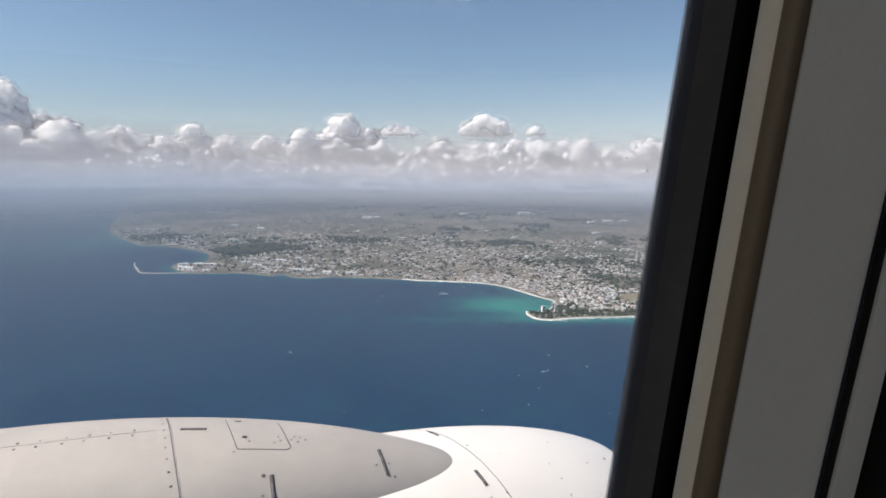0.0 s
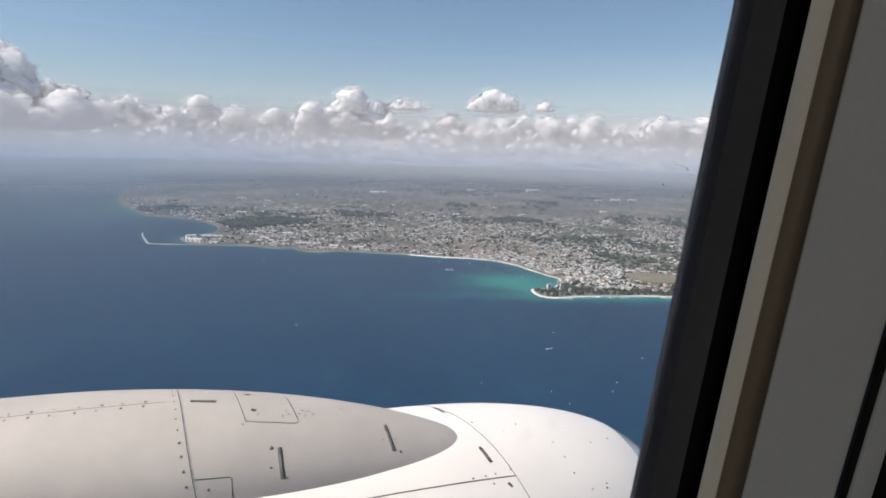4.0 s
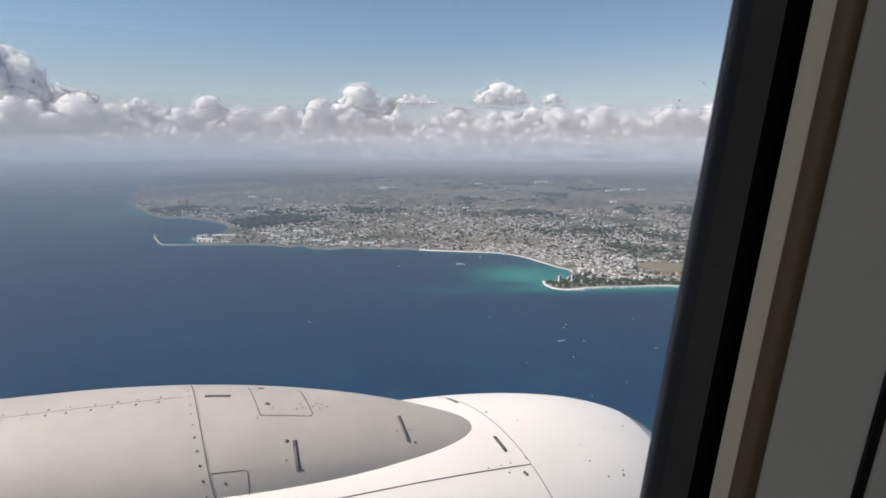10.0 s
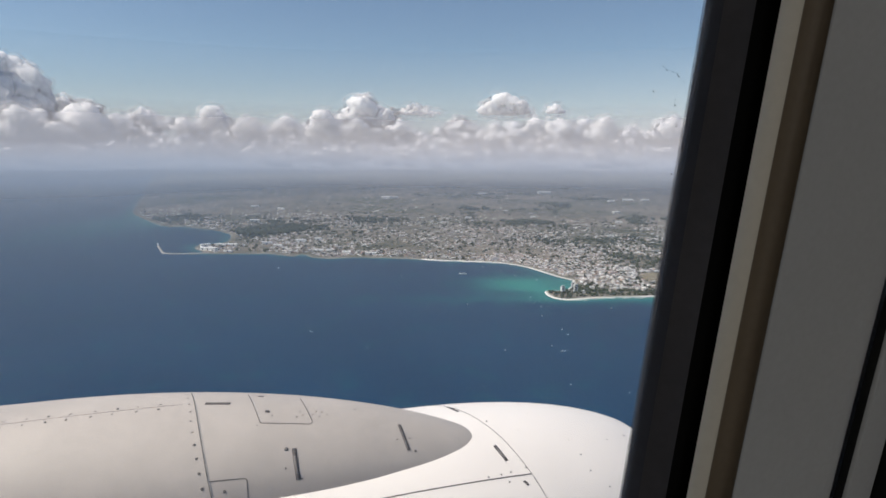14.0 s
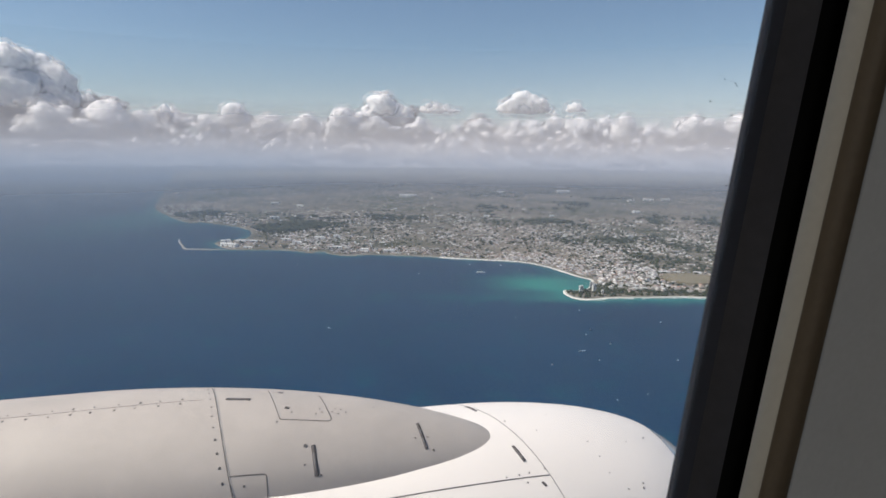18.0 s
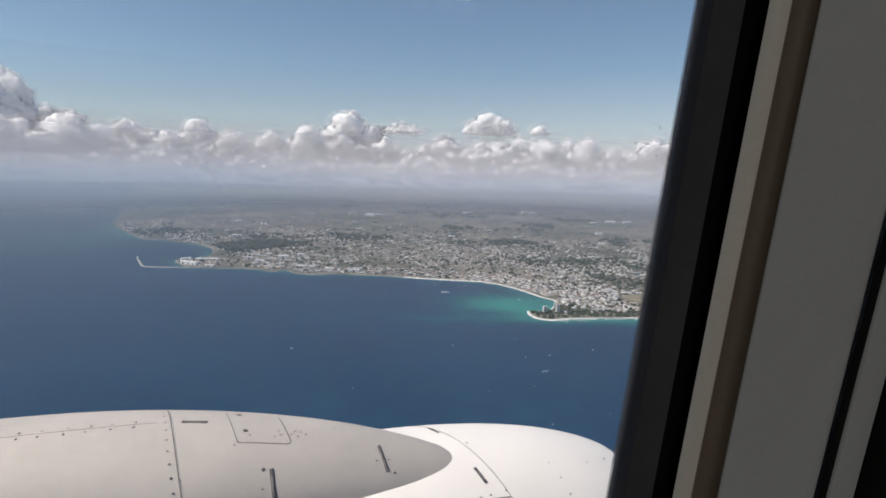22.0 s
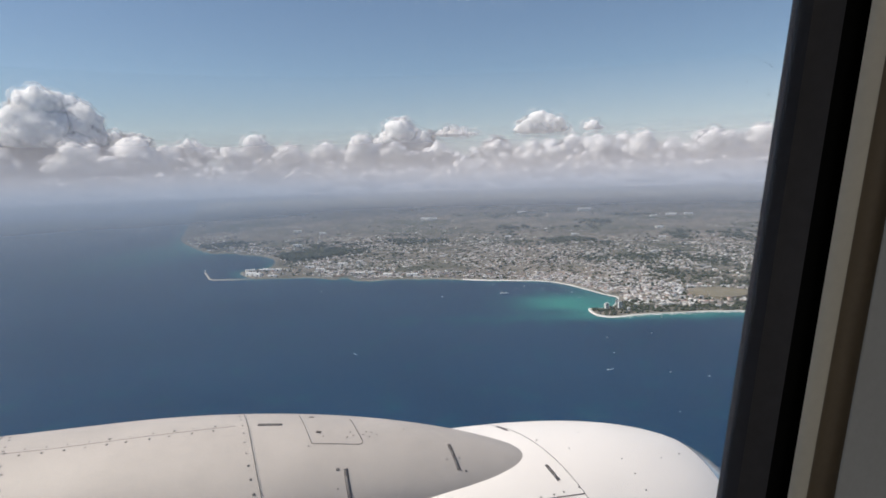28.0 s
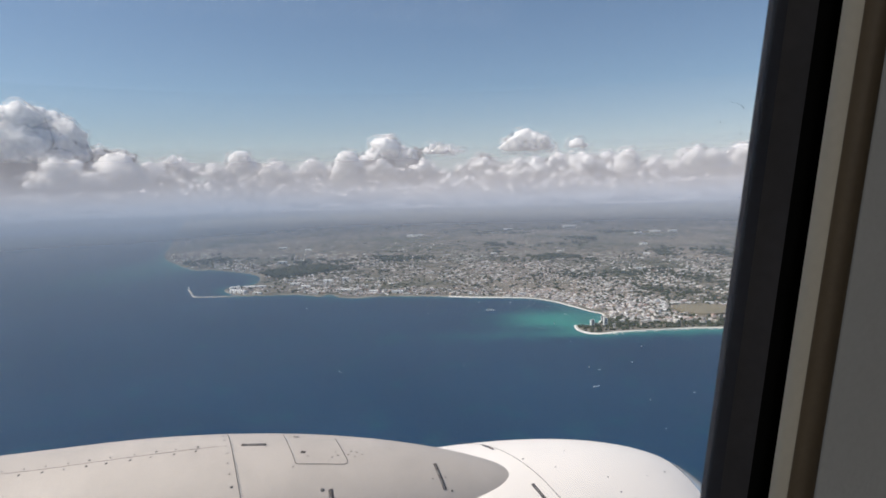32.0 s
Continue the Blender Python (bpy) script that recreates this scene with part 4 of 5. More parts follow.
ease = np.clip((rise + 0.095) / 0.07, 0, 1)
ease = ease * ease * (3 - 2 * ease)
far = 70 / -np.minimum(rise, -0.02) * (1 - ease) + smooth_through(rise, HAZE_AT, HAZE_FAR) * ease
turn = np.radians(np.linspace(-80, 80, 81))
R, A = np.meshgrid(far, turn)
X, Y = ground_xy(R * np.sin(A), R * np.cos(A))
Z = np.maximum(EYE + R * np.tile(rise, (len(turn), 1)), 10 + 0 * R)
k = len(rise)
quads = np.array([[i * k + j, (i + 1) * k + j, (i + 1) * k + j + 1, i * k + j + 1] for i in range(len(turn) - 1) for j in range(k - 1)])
bowl = raw("backdrop_haze", np.stack([X.ravel(), Y.ravel(), Z.ravel()], 1), quads, haze_material("haze_tint", (0.238, 0.302, 0.397), (0.455, 0.450, 0.480)), True)
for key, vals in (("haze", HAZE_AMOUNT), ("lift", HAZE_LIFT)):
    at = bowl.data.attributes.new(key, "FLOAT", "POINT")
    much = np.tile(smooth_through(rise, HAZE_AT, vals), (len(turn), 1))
    if key == "haze":  # thicker to the west, painted to lighten the open sea
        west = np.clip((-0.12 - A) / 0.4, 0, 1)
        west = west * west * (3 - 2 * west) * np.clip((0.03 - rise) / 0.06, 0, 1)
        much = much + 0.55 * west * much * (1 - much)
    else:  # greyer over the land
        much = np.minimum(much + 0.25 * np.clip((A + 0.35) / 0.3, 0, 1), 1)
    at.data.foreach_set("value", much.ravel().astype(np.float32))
tagged(bowl, "sheet tinted as thin bluish haze over sea and land, lilac among the clouds", "haze", kind="structure")

# a far shell painted as haze behind everything, softening the horizon
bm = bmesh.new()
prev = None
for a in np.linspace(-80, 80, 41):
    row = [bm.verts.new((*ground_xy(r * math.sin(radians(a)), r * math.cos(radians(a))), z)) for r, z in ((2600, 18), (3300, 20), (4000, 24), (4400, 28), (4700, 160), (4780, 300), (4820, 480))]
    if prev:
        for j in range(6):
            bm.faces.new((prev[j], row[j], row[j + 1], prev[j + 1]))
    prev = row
ob = part("backdrop_far_haze", bm, haze_material("far_haze_tint", (0.33, 0.36, 0.43), (0.40, 0.41, 0.46)))
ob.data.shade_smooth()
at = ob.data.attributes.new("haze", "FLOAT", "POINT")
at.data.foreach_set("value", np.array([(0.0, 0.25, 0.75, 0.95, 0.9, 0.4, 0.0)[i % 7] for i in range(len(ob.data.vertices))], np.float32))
tagged(ob, "shell tinted as pale haze along the far horizon", "haze", kind="structure")


# ---- the town: houses, woods, landmarks ----
WALLS = island_material("painted_house_walls", ((0.92, 0.91, 0.88), (0.66, 0.57, 0.47), (0.60, 0.55, 0.50), (0.78, 0.62, 0.52), (0.92, 0.90, 0.87), (0.56, 0.50, 0.44), (0.90, 0.86, 0.80)))
ROOFS = island_material("house_roofs", ((0.36, 0.34, 0.32), (0.33, 0.22, 0.18), (0.28, 0.27, 0.26), (0.93, 0.92, 0.90), (0.36, 0.28, 0.24), (0.24, 0.23, 0.23), (0.68, 0.63, 0.58), (0.90, 0.88, 0.85), (0.42, 0.34, 0.30), (0.86, 0.84, 0.82), (0.66, 0.63, 0.60), (0.28, 0.26, 0.25)))
HOUSE_WALL = island_material("single_house_wall", ((0.90, 0.89, 0.86), (0.80, 0.72, 0.60), (0.82, 0.68, 0.58), (0.88, 0.86, 0.82), (0.66, 0.62, 0.57)), per_object=True)
HOUSE_ROOF = island_material("single_house_roof", ((0.42, 0.25, 0.19), (0.56, 0.53, 0.50), (0.86, 0.84, 0.81), (0.36, 0.34, 0.33), (0.52, 0.42, 0.35), (0.80, 0.78, 0.75)), per_object=True)
LEAVES = island_material("dry_tropical_foliage", ((0.042, 0.054, 0.028), (0.052, 0.064, 0.032), (0.066, 0.074, 0.042), (0.046, 0.056, 0.032)), 0.9)
WHITE_WALL = material("white_rendered_wall", (0.90, 0.89, 0.86), 0.7, size=0.5, fine=4)
PALE_ROOF = material("pale_metal_roof", (0.90, 0.89, 0.87), 0.5, size=0.4, fine=5)
GLASS_DARK = material("dark_window_glass", (0.06, 0.07, 0.08), 0.2, bump=0)
ROCK = material("pale_quarry_rock", (0.42, 0.40, 0.37), 0.9, size=0.6, fine=4)
GRASS = material("parched_pasture_grass", (0.25, 0.215, 0.145), 0.95, vary=0.2, size=0.08, fine=0.9, bump=0.3, dark=(0.18, 0.16, 0.105))
HULL = material("white_boat_hull", (0.82, 0.82, 0.80), 0.35, bump=0)
FOAM = material("white_foam", (0.85, 0.87, 0.88), 0.8, size=0.6, fine=5)
PASTURE = (180.0, 455.0, 21.0, 20.0)


def land_z(u, v):
    return float(height(np.array([u]), np.array([v]), shore(u, v))[0])


def scatter(n, seed, near=386.0, far=2500.0, power=1.0):
    """Places on land, as many to a share of the view near as far."""
    r = np.random.RandomState(seed)
    v = near * (far / near) ** (r.rand(n) ** power)
    u = (r.rand(n) * 1.42 - 0.60) * v
    s = shore(u, v)
    away = ((u - PASTURE[0]) / PASTURE[2]) ** 2 + ((v - PASTURE[1]) / PASTURE[3]) ** 2 > 1.15
    return u, v, s, r, away


def wood(u, v):
    """How wooded a place is, 0 to 1; two added groves stand in for cloud shadows."""
    shadow_grove = np.exp(-(((u + 192) / 34) ** 2 + ((v - 760) / 42) ** 2)) + np.exp(-(((u - 140) / 55) ** 2 + ((v - 865) / 55) ** 2))
    return np.clip((field(u / 75 + 11, v / 150 + 5, 4) - 0.60) * 6 * np.clip(v / 900, 0.3, 1) ** 2 + 2.2 * shadow_grove, 0, 1)


# far and middle houses, joined: walls and hipped roofs
u, v, s, r, away = scatter(78000, 21)
dense = np.clip((2500 - v) / 900, 0, 1) * np.clip(1.0 - (v - 760 + 0.25 * u) / 260, 0.05 + 0.12 * (field(u / 30 + 3, v / 60, 2) > 0.62), 1) * (1 - 0.92 * wood(u, v)) * np.clip(0.25 + 4.5 * (field(u / 34, v / 60, 3) - 0.42), 0.04, 1)
point = (u > 76) & (v < 428) & (s < 22)
keep = (s > 5) & away & (r.rand(len(u)) < dense) & ~point
u, v, s = u[keep], v[keep], s[keep]
n = len(u)
w, d = r.uniform(0.8, 2.0, n) * (1 + (r.rand(n) < 0.09) * r.uniform(0.8, 3.0, n)) * (1 + v / 2600), r.uniform(0.7, 1.6, n) * (1 + v / 2600)
near = 1 + 0.45 * np.clip((620 - v) / 200, 0, 1)
w, d = w * near, d * near
h, ang = r.uniform(0.32, 0.66, n) * near * (1 + (r.rand(n) < 0.08) * 1.8), r.choice([0.0, 0.35, -0.5, 1.1, 0.8], n) + r.uniform(-0.15, 0.15, n)
z = height(u, v, s) - 0.15
x, y = ground_xy(u, v)


def corners(grow, up):
    out = []
    for sx, sy in ((-1, -1), (1, -1), (1, 1), (-1, 1)):
        px, py = sx * (w / 2 + grow), sy * (d / 2 + grow)
        out.append(np.stack([x + px * np.cos(ang) - py * np.sin(ang), y + px * np.sin(ang) + py * np.cos(ang), z + up], 1))
    return out


base = np.arange(n)[:, None] * 8
walls = np.stack(corners(0, 0 * h) + corners(0, h), 1).reshape(-1, 3)
quads = np.concatenate([base + np.array([[i, (i + 1) % 4, 4 + (i + 1) % 4, 4 + i]]) for i in range(4)])
town = raw("town_house_walls", walls, quads, WALLS)
tagged(town, "hundreds of pale painted houses of a coastal town", "houses", kind="stuff")
ridge = h + d * r.uniform(0.12, 0.34, n)
q = (w - d * 0.9).clip(0.1) / 2
ends = [np.stack([x + k * q * np.cos(ang), y + k * q * np.sin(ang), z + ridge], 1) for k in (-1, 1)]
roofs = np.stack(corners(0.08, h) + ends, 1).reshape(-1, 3)
base = np.arange(n)[:, None] * 6
tris = [tuple(f) for pat in ((3, 0, 4), (1, 2, 5)) for f in base + np.array([pat])]
quads = [tuple(f) for pat in ((0, 1, 5, 4), (2, 3, 4, 5)) for f in base + np.array([pat])]
roof = raw("town_house_roofs", roofs, tris + quads, ROOFS)
tagged(roof, "hundreds of grey, red and white hipped house roofs", "roofs", kind="stuff")

# woods and garden trees, joined, with the two groves that imitate cloud shadows
bm = bmesh.new()
bmesh.ops.create_icosphere(bm, subdivisions=1, radius=1)
CLUMP_V = np.array([q.co[:] for q in bm.verts])
CLUMP_F = np.array([[q.index for q in f.verts] for f in bm.faces])
bm.free()
u, v, s, r, away = scatter(80000, 31, far=2600)
shade = wood(u, v)
dense = np.clip(0.22 * np.clip(1.5 - v / 800, 0.0, 1) * (0.5 + field(u / 22 + 50, v / 22, 3)) + 0.55 * shade * np.clip((2600 - v) / 1200, 0, 1), 0, 1)
belt = (u > 76) & (s > 3) & (s < 15 + 8 * field(u / 12, v / 12)) & (v < 440)
keep = (s > 3) & away & ((r.rand(len(u)) < dense) | belt) & ((s > 9) | belt)
u, v, s, shade = u[keep], v[keep], s[keep], shade[keep]
n = len(u)
size = r.uniform(0.4, 1.05, n) * (1 + v / 1500) * (1 + 1.5 * shade * (v > 520))
x, y = ground_xy(u, v)
z = height(u, v, s) + size * 0.35
jig = 1 + r.uniform(-0.32, 0.32, (n, len(CLUMP_V)))
verts = (CLUMP_V[None] * (size[:, None] * jig)[:, :, None] * np.array([1.25, 1.25, 0.8]) + np.stack([x, y, z], 1)[:, None]).reshape(-1, 3)
trees = raw("woods", verts, (np.arange(n)[:, None, None] * len(CLUMP_V) + CLUMP_F[None]).reshape(-1, 3), LEAVES)
tagged(trees, "dark green trees and scrub between the houses", "trees", kind="stuff")

# the pasture: a flat oval field
bm = bmesh.new()
rim = []
for k in np.linspace(0, 2 * math.pi, 49)[:-1]:
    j = 1 + 0.05 * math.sin(3 * k + 1)
    pu, pv = PASTURE[0] + PASTURE[2] * math.cos(k) * j, PASTURE[1] + PASTURE[3] * math.sin(k) * j
    rim.append(bm.verts.new((*ground_xy(pu, pv), 2.35)))
low = [bm.verts.new(q.co - Vector((0, 0, 2.5))) for q in rim]
bm.faces.new(rim)
for i in range(48):
    bm.faces.new((rim[i], rim[(i + 1) % 48], low[(i + 1) % 48], low[i]))
tagged(part("ground_pasture", bm, GRASS, smooth=False), "parched tan oval racing pasture among houses", "field", kind="structure")


def at_land(u, v, turn=0.0, lift=-0.1):
    x, y = ground_xy(u, v)
    return pose(x, y, max(land_z(u, v), 0.2) + lift, 0, 0, turn - math.degrees(PSI))


# single houses of the near shore
def house(w, d, h, rise, porch):
    ob = empty("house")
    bm = bmesh.new()
    box(bm, 0, 0, 0, w, d, h)
    part("walls", bm, HOUSE_WALL, ob, smooth=False)
    bm = bmesh.new()
    e = [bm.verts.new((sx * (w / 2 + 0.08), sy * (d / 2 + 0.08), h)) for sx, sy in ((-1, -1), (1, -1), (1, 1), (-1, 1))]
    t = [bm.verts.new((k * max(w - d * 0.9, 0.1) / 2, 0, h + rise)) for k in (-1, 1)]
    for f in ((e[0], e[1], t[1], t[0]), (e[2], e[3], t[0], t[1]), (e[3], e[0], t[0]), (e[1], e[2], t[1]), (e[3], e[2], e[1], e[0])):
        bm.faces.new(f)
    part("roof", bm, HOUSE_ROOF, ob, smooth=False)
    for k in (-0.28, 0.0, 0.28):
        bm = bmesh.new()
        box(bm, k * w, -d / 2, h * 0.35, w * 0.12, 0.03, h * 0.38)
        part("window", bm, GLASS_DARK, ob, smooth=False)
    if porch:
        bm = bmesh.new()
        box(bm, w * 0.2, -d / 2 - 0.2, 0, w * 0.4, 0.4, h * 0.6)
        part("porch", bm, HOUSE_WALL, ob, smooth=False)
    return tagged(ob, "pale painted house with a hipped roof near the shore", "house", "houses near the shore")


kinds = [house(2.3, 1.6, 0.85, 0.4, False), house(3.2, 1.8, 1.3, 0.35, True), house(1.9, 1.5, 0.8, 0.45, False), house(4.2, 2.0, 1.8, 0.3, True)]
rng = random.Random(17)
spots = np.array([(rng.uniform(95, 330), rng.uniform(396, 470)) for _ in range(900)])
inland = shore(spots[:, 0], spots[:, 1])
homes = [(p[0], p[1]) for p, k in zip(spots, inland) if k > 15 and ((p[0] - PASTURE[0]) / PASTURE[2]) ** 2 + ((p[1] - PASTURE[1]) / PASTURE[3]) ** 2 > 1.2][:260]
for i, (hu, hv) in enumerate(homes):
    m = at_land(hu, hv, rng.choice((0, 12, -20, 90, 70)) + rng.uniform(-8, 8))
    if i < 4:
        kinds[i].matrix_world = m
    else:
        copy_thing(kinds[i % 4], m)


# blocks along the bay
def block(w, d, storeys):
    ob = empty("apartment_block")
    bm = bmesh.new()
    box(bm, 0, 0, 0, w, d, storeys * 0.4)
    part("walls", bm, HOUSE_WALL, ob, smooth=False)
    bm = bmesh.new()
    box(bm, 0, 0, storeys * 0.4, w + 0.2, d + 0.2, 0.12)
    part("roof_slab", bm, HOUSE_ROOF, ob, smooth=False)
    for k in range(storeys):
        bm = bmesh.new()
        box(bm, 0, -d / 2, k * 0.4 + 0.12, w * 0.86, 0.04, 0.17)
        part("window_band", bm, GLASS_DARK, ob, smooth=False)
    return tagged(ob, "pale flat-roofed block of several storeys behind the beach", "building", "blocks along the bay")


blocks = [block(3.4, 1.8, 3), block(2.4, 1.7, 4), block(4.6, 2.0, 2), block(2.0, 1.8, 5)]
spots = np.array([(rng.uniform(-130, 105), rng.uniform(455, 640)) for _ in range(1700)])
inland = shore(spots[:, 0], spots[:, 1])
spots = [p for p, k in zip(spots, inland) if 7 < k < 46 - 0.1 * abs(p[0])][:200]
for i, p in enumerate(spots):
    m = at_land(p[0], p[1], rng.choice((0, 8, -14, 90, 35)) + rng.uniform(-6, 6))
    if i < 4:
        blocks[i].matrix_world = m
    else:
        copy_thing(blocks[rng.choice((0, 1, 2, 0, 1, 2, 3))], m)


# hotel towers on the point
def tower(u, v, w, d, storeys, turn, label):
    ob = empty("hotel_tower", at_land(u, v, turn))
    bm = bmesh.new()
    box(bm, 0, 0, 0, w, d, storeys * 0.42, 0.03)
    part("core", bm, WHITE_WALL, ob, smooth=False)
    for k in range(storeys):
        bm = bmesh.new()
        box(bm, 0, 0, k * 0.42 + 0.33, w + 0.24, d + 0.24, 0.09)
        part("balcony", bm, WHITE_WALL, ob, smooth=False)
        bm = bmesh.new()
        box(bm, 0, -d / 2 - 0.005, k * 0.42 + 0.08, w * 0.84, 0.02, 0.2)
        part("window", bm, GLASS_DARK, ob, smooth=False)
    bm = bmesh.new()
    box(bm, w * 0.1, 0, storeys * 0.42, w * 0.4, d * 0.5, 0.4)
    part("roof_house", bm, WHITE_WALL, ob, smooth=False)
    tagged(ob, label, "hotel", "hotel towers on the point")


tower(89.1, 407.6, 2.4, 1.8, 11, 15, "slim white hotel tower with balconies beside palms")
tower(100.0, 426.0, 1.8, 1.6, 9, -10, "slim white hotel tower with balconies behind the beach")
tower(98.3, 410.5, 2.2, 1.7, 12, 5, "tall white hotel block with balconies behind the beach")
tower(102.6, 405.5, 1.4, 1.3, 5, 0, "small white hotel wing among trees")


# long buildings: port sheds, stands, stores
def shed(u, v, w, d, h, turn, label, cat="warehouse", name="warehouse"):
    ob = empty(name, at_land(u, v, turn))
    bm = bmesh.new()
    box(bm, 0, 0, 0, w, d, h)
    part("walls", bm, WHITE_WALL, ob, smooth=False)
    bm = bmesh.new()
    e = [bm.verts.new((sx * (w / 2 + 0.2), sy * (d / 2 + 0.2), h)) for sx, sy in ((-1, -1), (1, -1), (1, 1), (-1, 1))]
    t = [bm.verts.new((k * (w / 2 + 0.2), 0, h + d * 0.16)) for k in (-1, 1)]
    for f in ((e[0], e[1], t[1], t[0]), (e[2], e[3], t[0], t[1]), (e[3], e[0], t[0]), (e[1], e[2], t[1]), (e[3], e[2], e[1], e[0])):
        bm.faces.new(f)
    part("roof", bm, PALE_ROOF, ob, smooth=False)
    for k in range(max(int(w / 6), 1)):
        bm = bmesh.new()
        box(bm, -w / 2 + (k + 0.5) * w / max(int(w / 6), 1), -d / 2, 0, 1.4, 0.06, h * 0.7)
        part("door", bm, GLASS_DARK, ob, smooth=False)
    tagged(ob, label, cat)


for u, v, w, d, h, turn in ((-207, 598, 18, 5, 2.6, -24), (-219, 622, 9, 4, 2.6, 35), (-200, 630, 20, 4, 1.6, 2), (-164, 644, 9, 4, 1.8, 5), (-132, 657, 10, 5, 2.2, -4), (-116, 667, 7, 4, 2.6, 8), (-148, 622, 8, 4, 2.0, 0), (-186, 588, 8, 3, 1.4, -6), (-103, 593, 9, 4, 1.8, 6), (-75, 580, 8, 4, 1.8, -5), (-52, 574, 10, 4, 2.0, 4)):
    shed(u, v, w, d, h, turn, "white port warehouse with a pale metal roof")
for u, v, w, d, h, turn in ((279, 1519, 30, 14, 5, 3), (129, 1506, 20, 8, 3, 12), (-87, 1326, 20, 10, 4, -14), (-70, 1345, 12, 8, 3, 8), (58, 914, 7, 4, 2, 18), (411, 1294, 20, 9, 3, -10), (366, 1258, 13, 7, 3, 15), (447, 1296, 16, 8, 3, 4), (-234, 858, 12, 5, 3, 6), (155, 927, 6, 4, 2, 10), (300, 1000, 13, 6, 2.5, 24), (262, 860, 9, 4, 2.2, -16),
                            (205, 702, 7, 3.5, 2, 14), (-300, 1105, 14, 6, 2.5, 12), (-245, 1060, 11, 5, 2.5, -13)):
    shed(u, v, w, d, h, turn, "large white inland building with a pale roof", "building", "store_building")
shed(172, 480, 16, 2.2, 1.2, 2, "long white grandstand beside the oval pasture", "grandstand", "grandstand")
shed(156, 474, 6, 1.8, 1.4, 20, "short white pavilion beside the oval pasture", "pavilion", "pavilion")
shed(193, 478, 6, 1.8, 1.4, -18, "short white pavilion beside the oval pasture", "pavilion", "pavilion")

# the breakwater with its beacon
breakwater = empty("breakwater")
tagged(breakwater, "long pale rock breakwater with a beacon at its end", "breakwater")
line = spline([(-268.4, 630), (-254.1, 602.5), (-242, 580.7), (-228.7, 577.6), (-213.2, 578.1), (-200.5, 582.1)], 12)
bm = bmesh.new()
rows = []
for i, p in enumerate(line):
    t = line[min(i + 1, len(line) - 1)] - line[max(i - 1, 0)]
    t = t / np.linalg.norm(t)
    k = 0.8 + 0.4 * float(field(i * 0.7, 2.0))
    row = []
    for off, z in ((-1.7, -0.8), (-0.7 * k, 0.8 * k), (0.7 * k, 0.8), (1.7, -0.8)):
        row.append(bm.verts.new((*ground_xy(p[0] - t[1] * off, p[1] + t[0] * off), z)))
    rows.append(row)
for p, q in zip(rows, rows[1:]):
    for j in range(3):
        bm.faces.new((p[j], p[j + 1], q[j + 1], q[j]))
part("rock_mound", bm, ROCK, breakwater, smooth=False)
bm = bmesh.new()
bx, by = ground_xy(-268, 629)
bmesh.ops.create_cone(bm, cap_ends=True, segments=10, radius1=0.7, radius2=0.45, depth=3, matrix=Matrix.Translation((bx, by, 1.6)))
part("beacon", bm, WHITE_WALL, breakwater)


# boats
def boat(u, v, size, turn, wake, mast=False):
    x, y = ground_xy(u, v)
    ob = empty("sailing_boat" if mast else "motor_boat", pose(x, y, 0.0, 0, 0, turn) @ Matrix.Scale(size, 4))
    bm = bmesh.new()
    prof = ((-1.0, 0.30, 0.34), (-0.5, 0.34, 0.34), (0.2, 0.32, 0.36), (0.7, 0.18, 0.42), (1.0, 0.02, 0.48))
    rows = [[bm.verts.new((px, -hw * 0.6, -0.1)), bm.verts.new((px, -hw, top)), bm.verts.new((px, hw, top)), bm.verts.new((px, hw * 0.6, -0.1))] for px, hw, top in prof]
    for p, q in zip(rows, rows[1:]):
        for j in range(3):
            bm.faces.new((p[j], p[j + 1], q[j + 1], q[j]))
    bm.faces.new(rows[0])
    part("hull", bm, HULL, ob, smooth=False)
    bm = bmesh.new()
    box(bm, -0.15, 0, 0.34, 0.8, 0.4, 0.3, 0.04)
    part("cabin", bm, HULL, ob, smooth=False)
    if mast:
        bm = bmesh.new()
        box(bm, 0.1, 0, 0.3, 0.05, 0.05, 2.2)
        part("mast", bm, HULL, ob, smooth=False)
    if wake:
        bm = bmesh.new()
        pts = [(-0.9, 0.25), (-2.0, 0.4), (-3.4, 0.35), (-5.0, 0.15)]
        e = [bm.verts.new((px, hw, 0.012)) for px, hw in pts] + [bm.verts.new((px, -hw, 0.012)) for px, hw in reversed(pts)]
        bm.faces.new(e)
        part("wake", bm, FOAM, ob, "white wake foam", smooth=False)
    tagged(ob, "small white sailing boat at anchor in the bay" if mast else ("white motor boat with a foaming wake" if wake else "white motor boat on calm sea"), "boat", "boats on the sea")


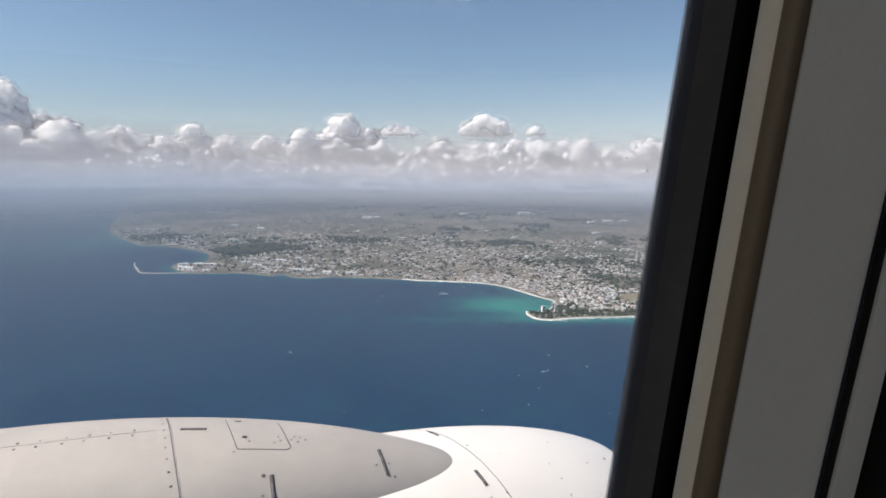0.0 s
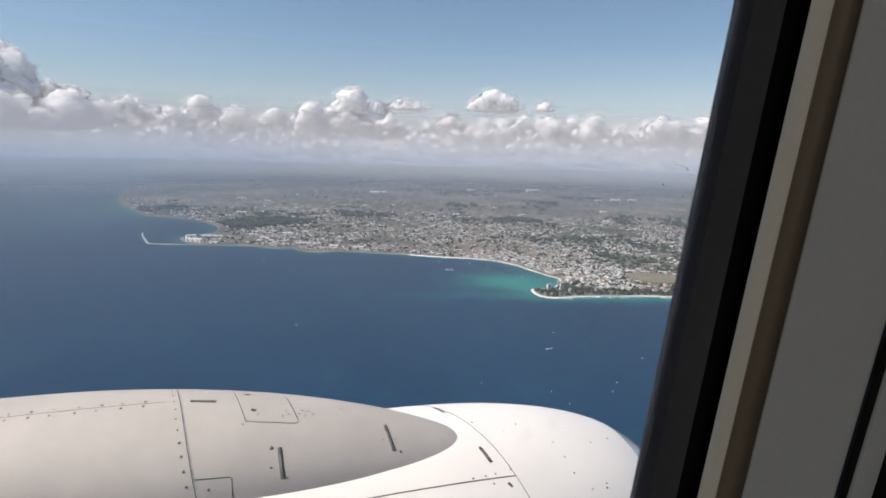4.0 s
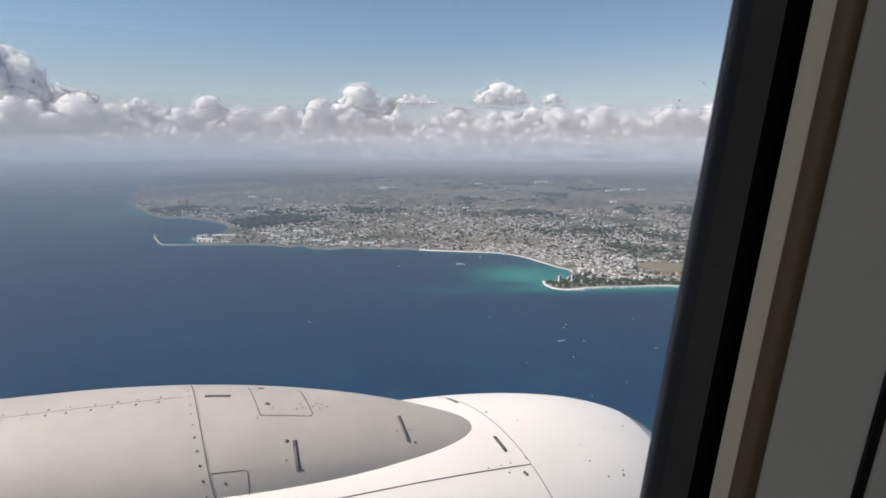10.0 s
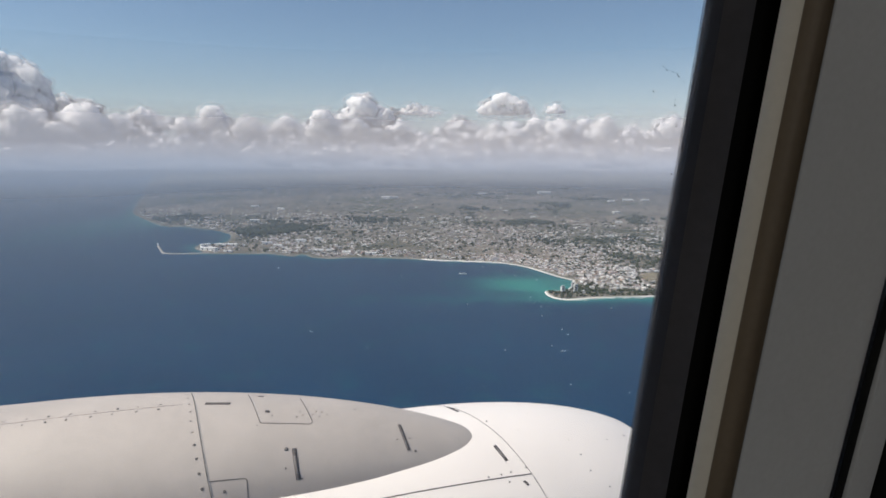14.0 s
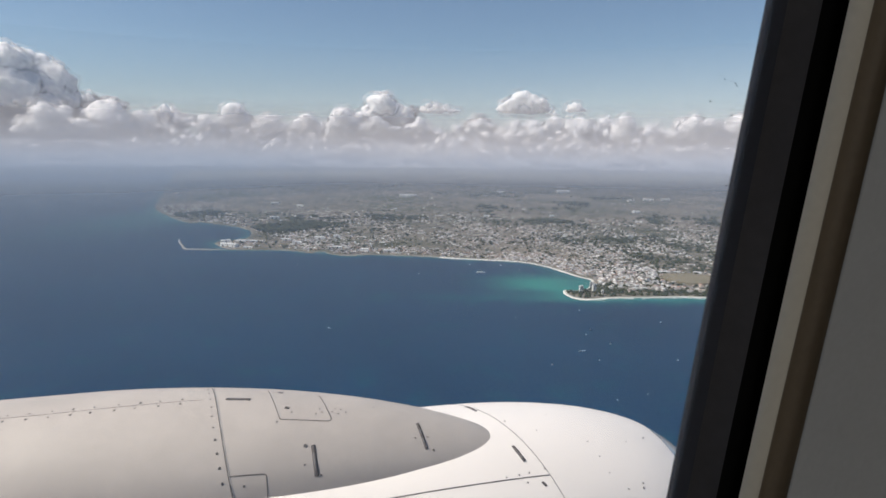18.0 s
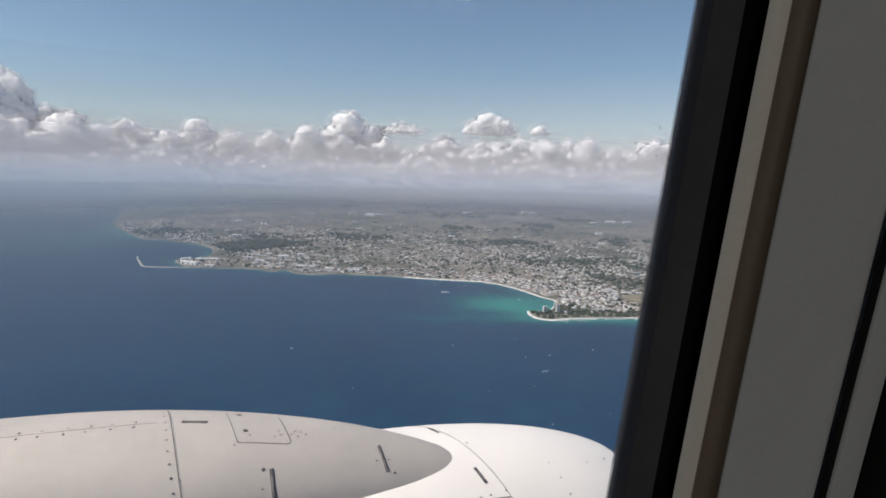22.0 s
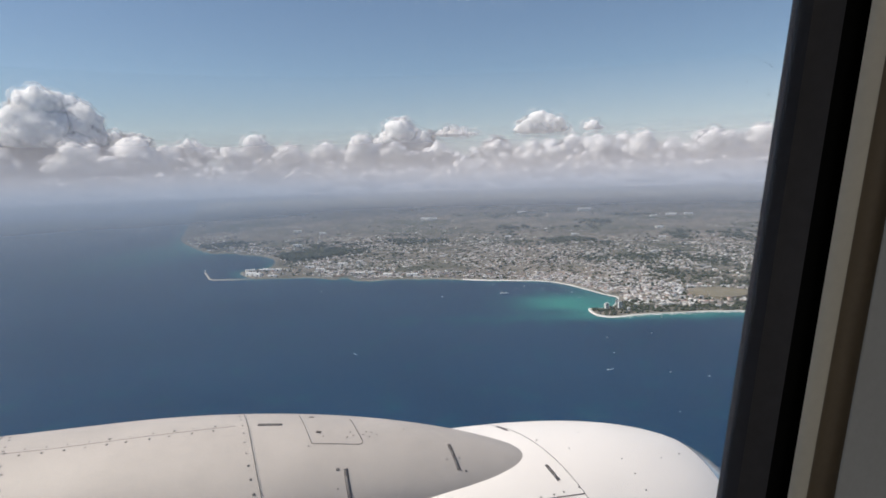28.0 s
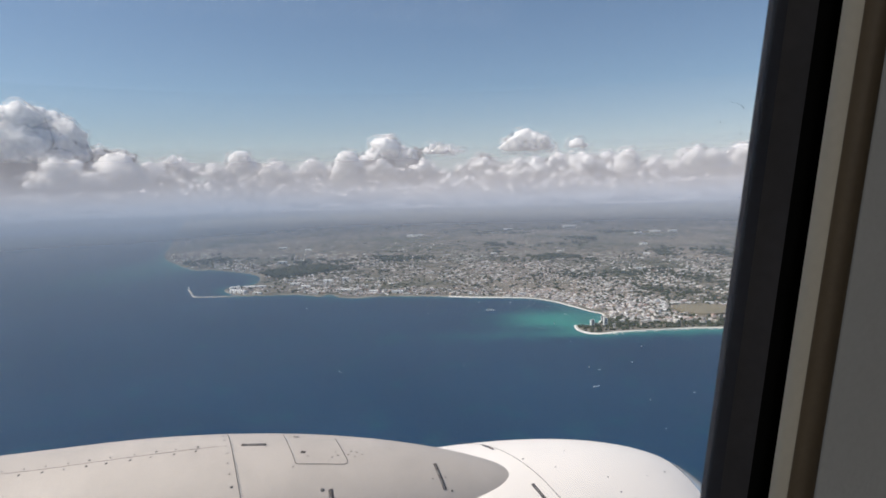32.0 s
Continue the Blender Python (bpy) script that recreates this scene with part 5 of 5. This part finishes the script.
for u, v, size, turn, wake, mast in ((62, 281, 0.9, 200, True, False), (71, 309, 0.55, 160, False, False), (77, 229, 0.5, 30, False, False), (-60, 316, 0.6, 120, True, False), (68, 370, 0.5, 20, False, False),
                                     (58, 492, 0.8, 40, False, True), (66, 470, 0.7, 80, False, True), (45, 510, 0.8, 10, False, True), (38, 500, 0.7, 60, False, True), (80, 455, 0.7, 0, False, True), (20, 515, 0.8, 30, False, True),
                                     (-20, 470, 0.8, 10, False, False), (-330, 700, 1.4, 90, False, True), (-120, 505, 0.8, 60, True, False), (103, 270, 0.6, 170, False, False), (150, 340, 0.7, 20, False, False), (22, 236, 0.35, 60, False, False)):
    boat(u, v, size, turn, wake, mast)


def ship(u, v, turn):
    x, y = ground_xy(u, v)
    ob = empty("ferry", pose(x, y, 0, 0, 0, turn))
    bm = bmesh.new()
    box(bm, 0, 0, -0.2, 6.5, 1.2, 0.8, 0.15)
    part("hull", bm, HULL, ob, smooth=False)
    bm = bmesh.new()
    box(bm, -0.4, 0, 0.6, 4.6, 1.0, 0.5, 0.05)
    part("deck_house", bm, HULL, ob, smooth=False)
    bm = bmesh.new()
    box(bm, -1.2, 0, 1.1, 0.7, 0.5, 0.5, 0.05)
    part("funnel", bm, ROCK, ob, smooth=False)
    tagged(ob, "long white ferry at anchor off the beach", "ship")


ship(26.8, 477.8, math.degrees(-PSI) + 4)

# surf along the open shore
vs, fs = [], []
r = np.random.RandomState(6)
for lane, off in enumerate((-1.5, -4.5)):
    pts = SOUTH_SHORE[8:]
    dense_pts = [a + (b - a) * k for a, b in zip(pts, pts[1:]) for k in np.linspace(0, 1, 6, endpoint=False)]
    for i, p in enumerate(dense_pts[:-1]):
        q = dense_pts[i + 1]
        t = (q - p) / (np.linalg.norm(q - p) + 1e-9)
        nrm = np.array([t[1], -t[0]])
        g = float(field(i * 0.21 + 40 * lane, 3.0, 3))
        wide = (g - (0.40 if lane == 0 else 0.56)) * 5
        if wide <= 0.05:
            continue
        k = len(vs)
        for place, o in ((p, -off), (q, -off), (q, -off + wide), (p, -off + wide)):
            c = place + nrm * o
            vs.append((*ground_xy(c[0], c[1]), 0.03))
        fs.append((k, k + 1, k + 2, k + 3))
surf = raw("surf", vs, fs, FOAM)
tagged(surf, "white surf lines along the sandy shore", "surf", kind="stuff")
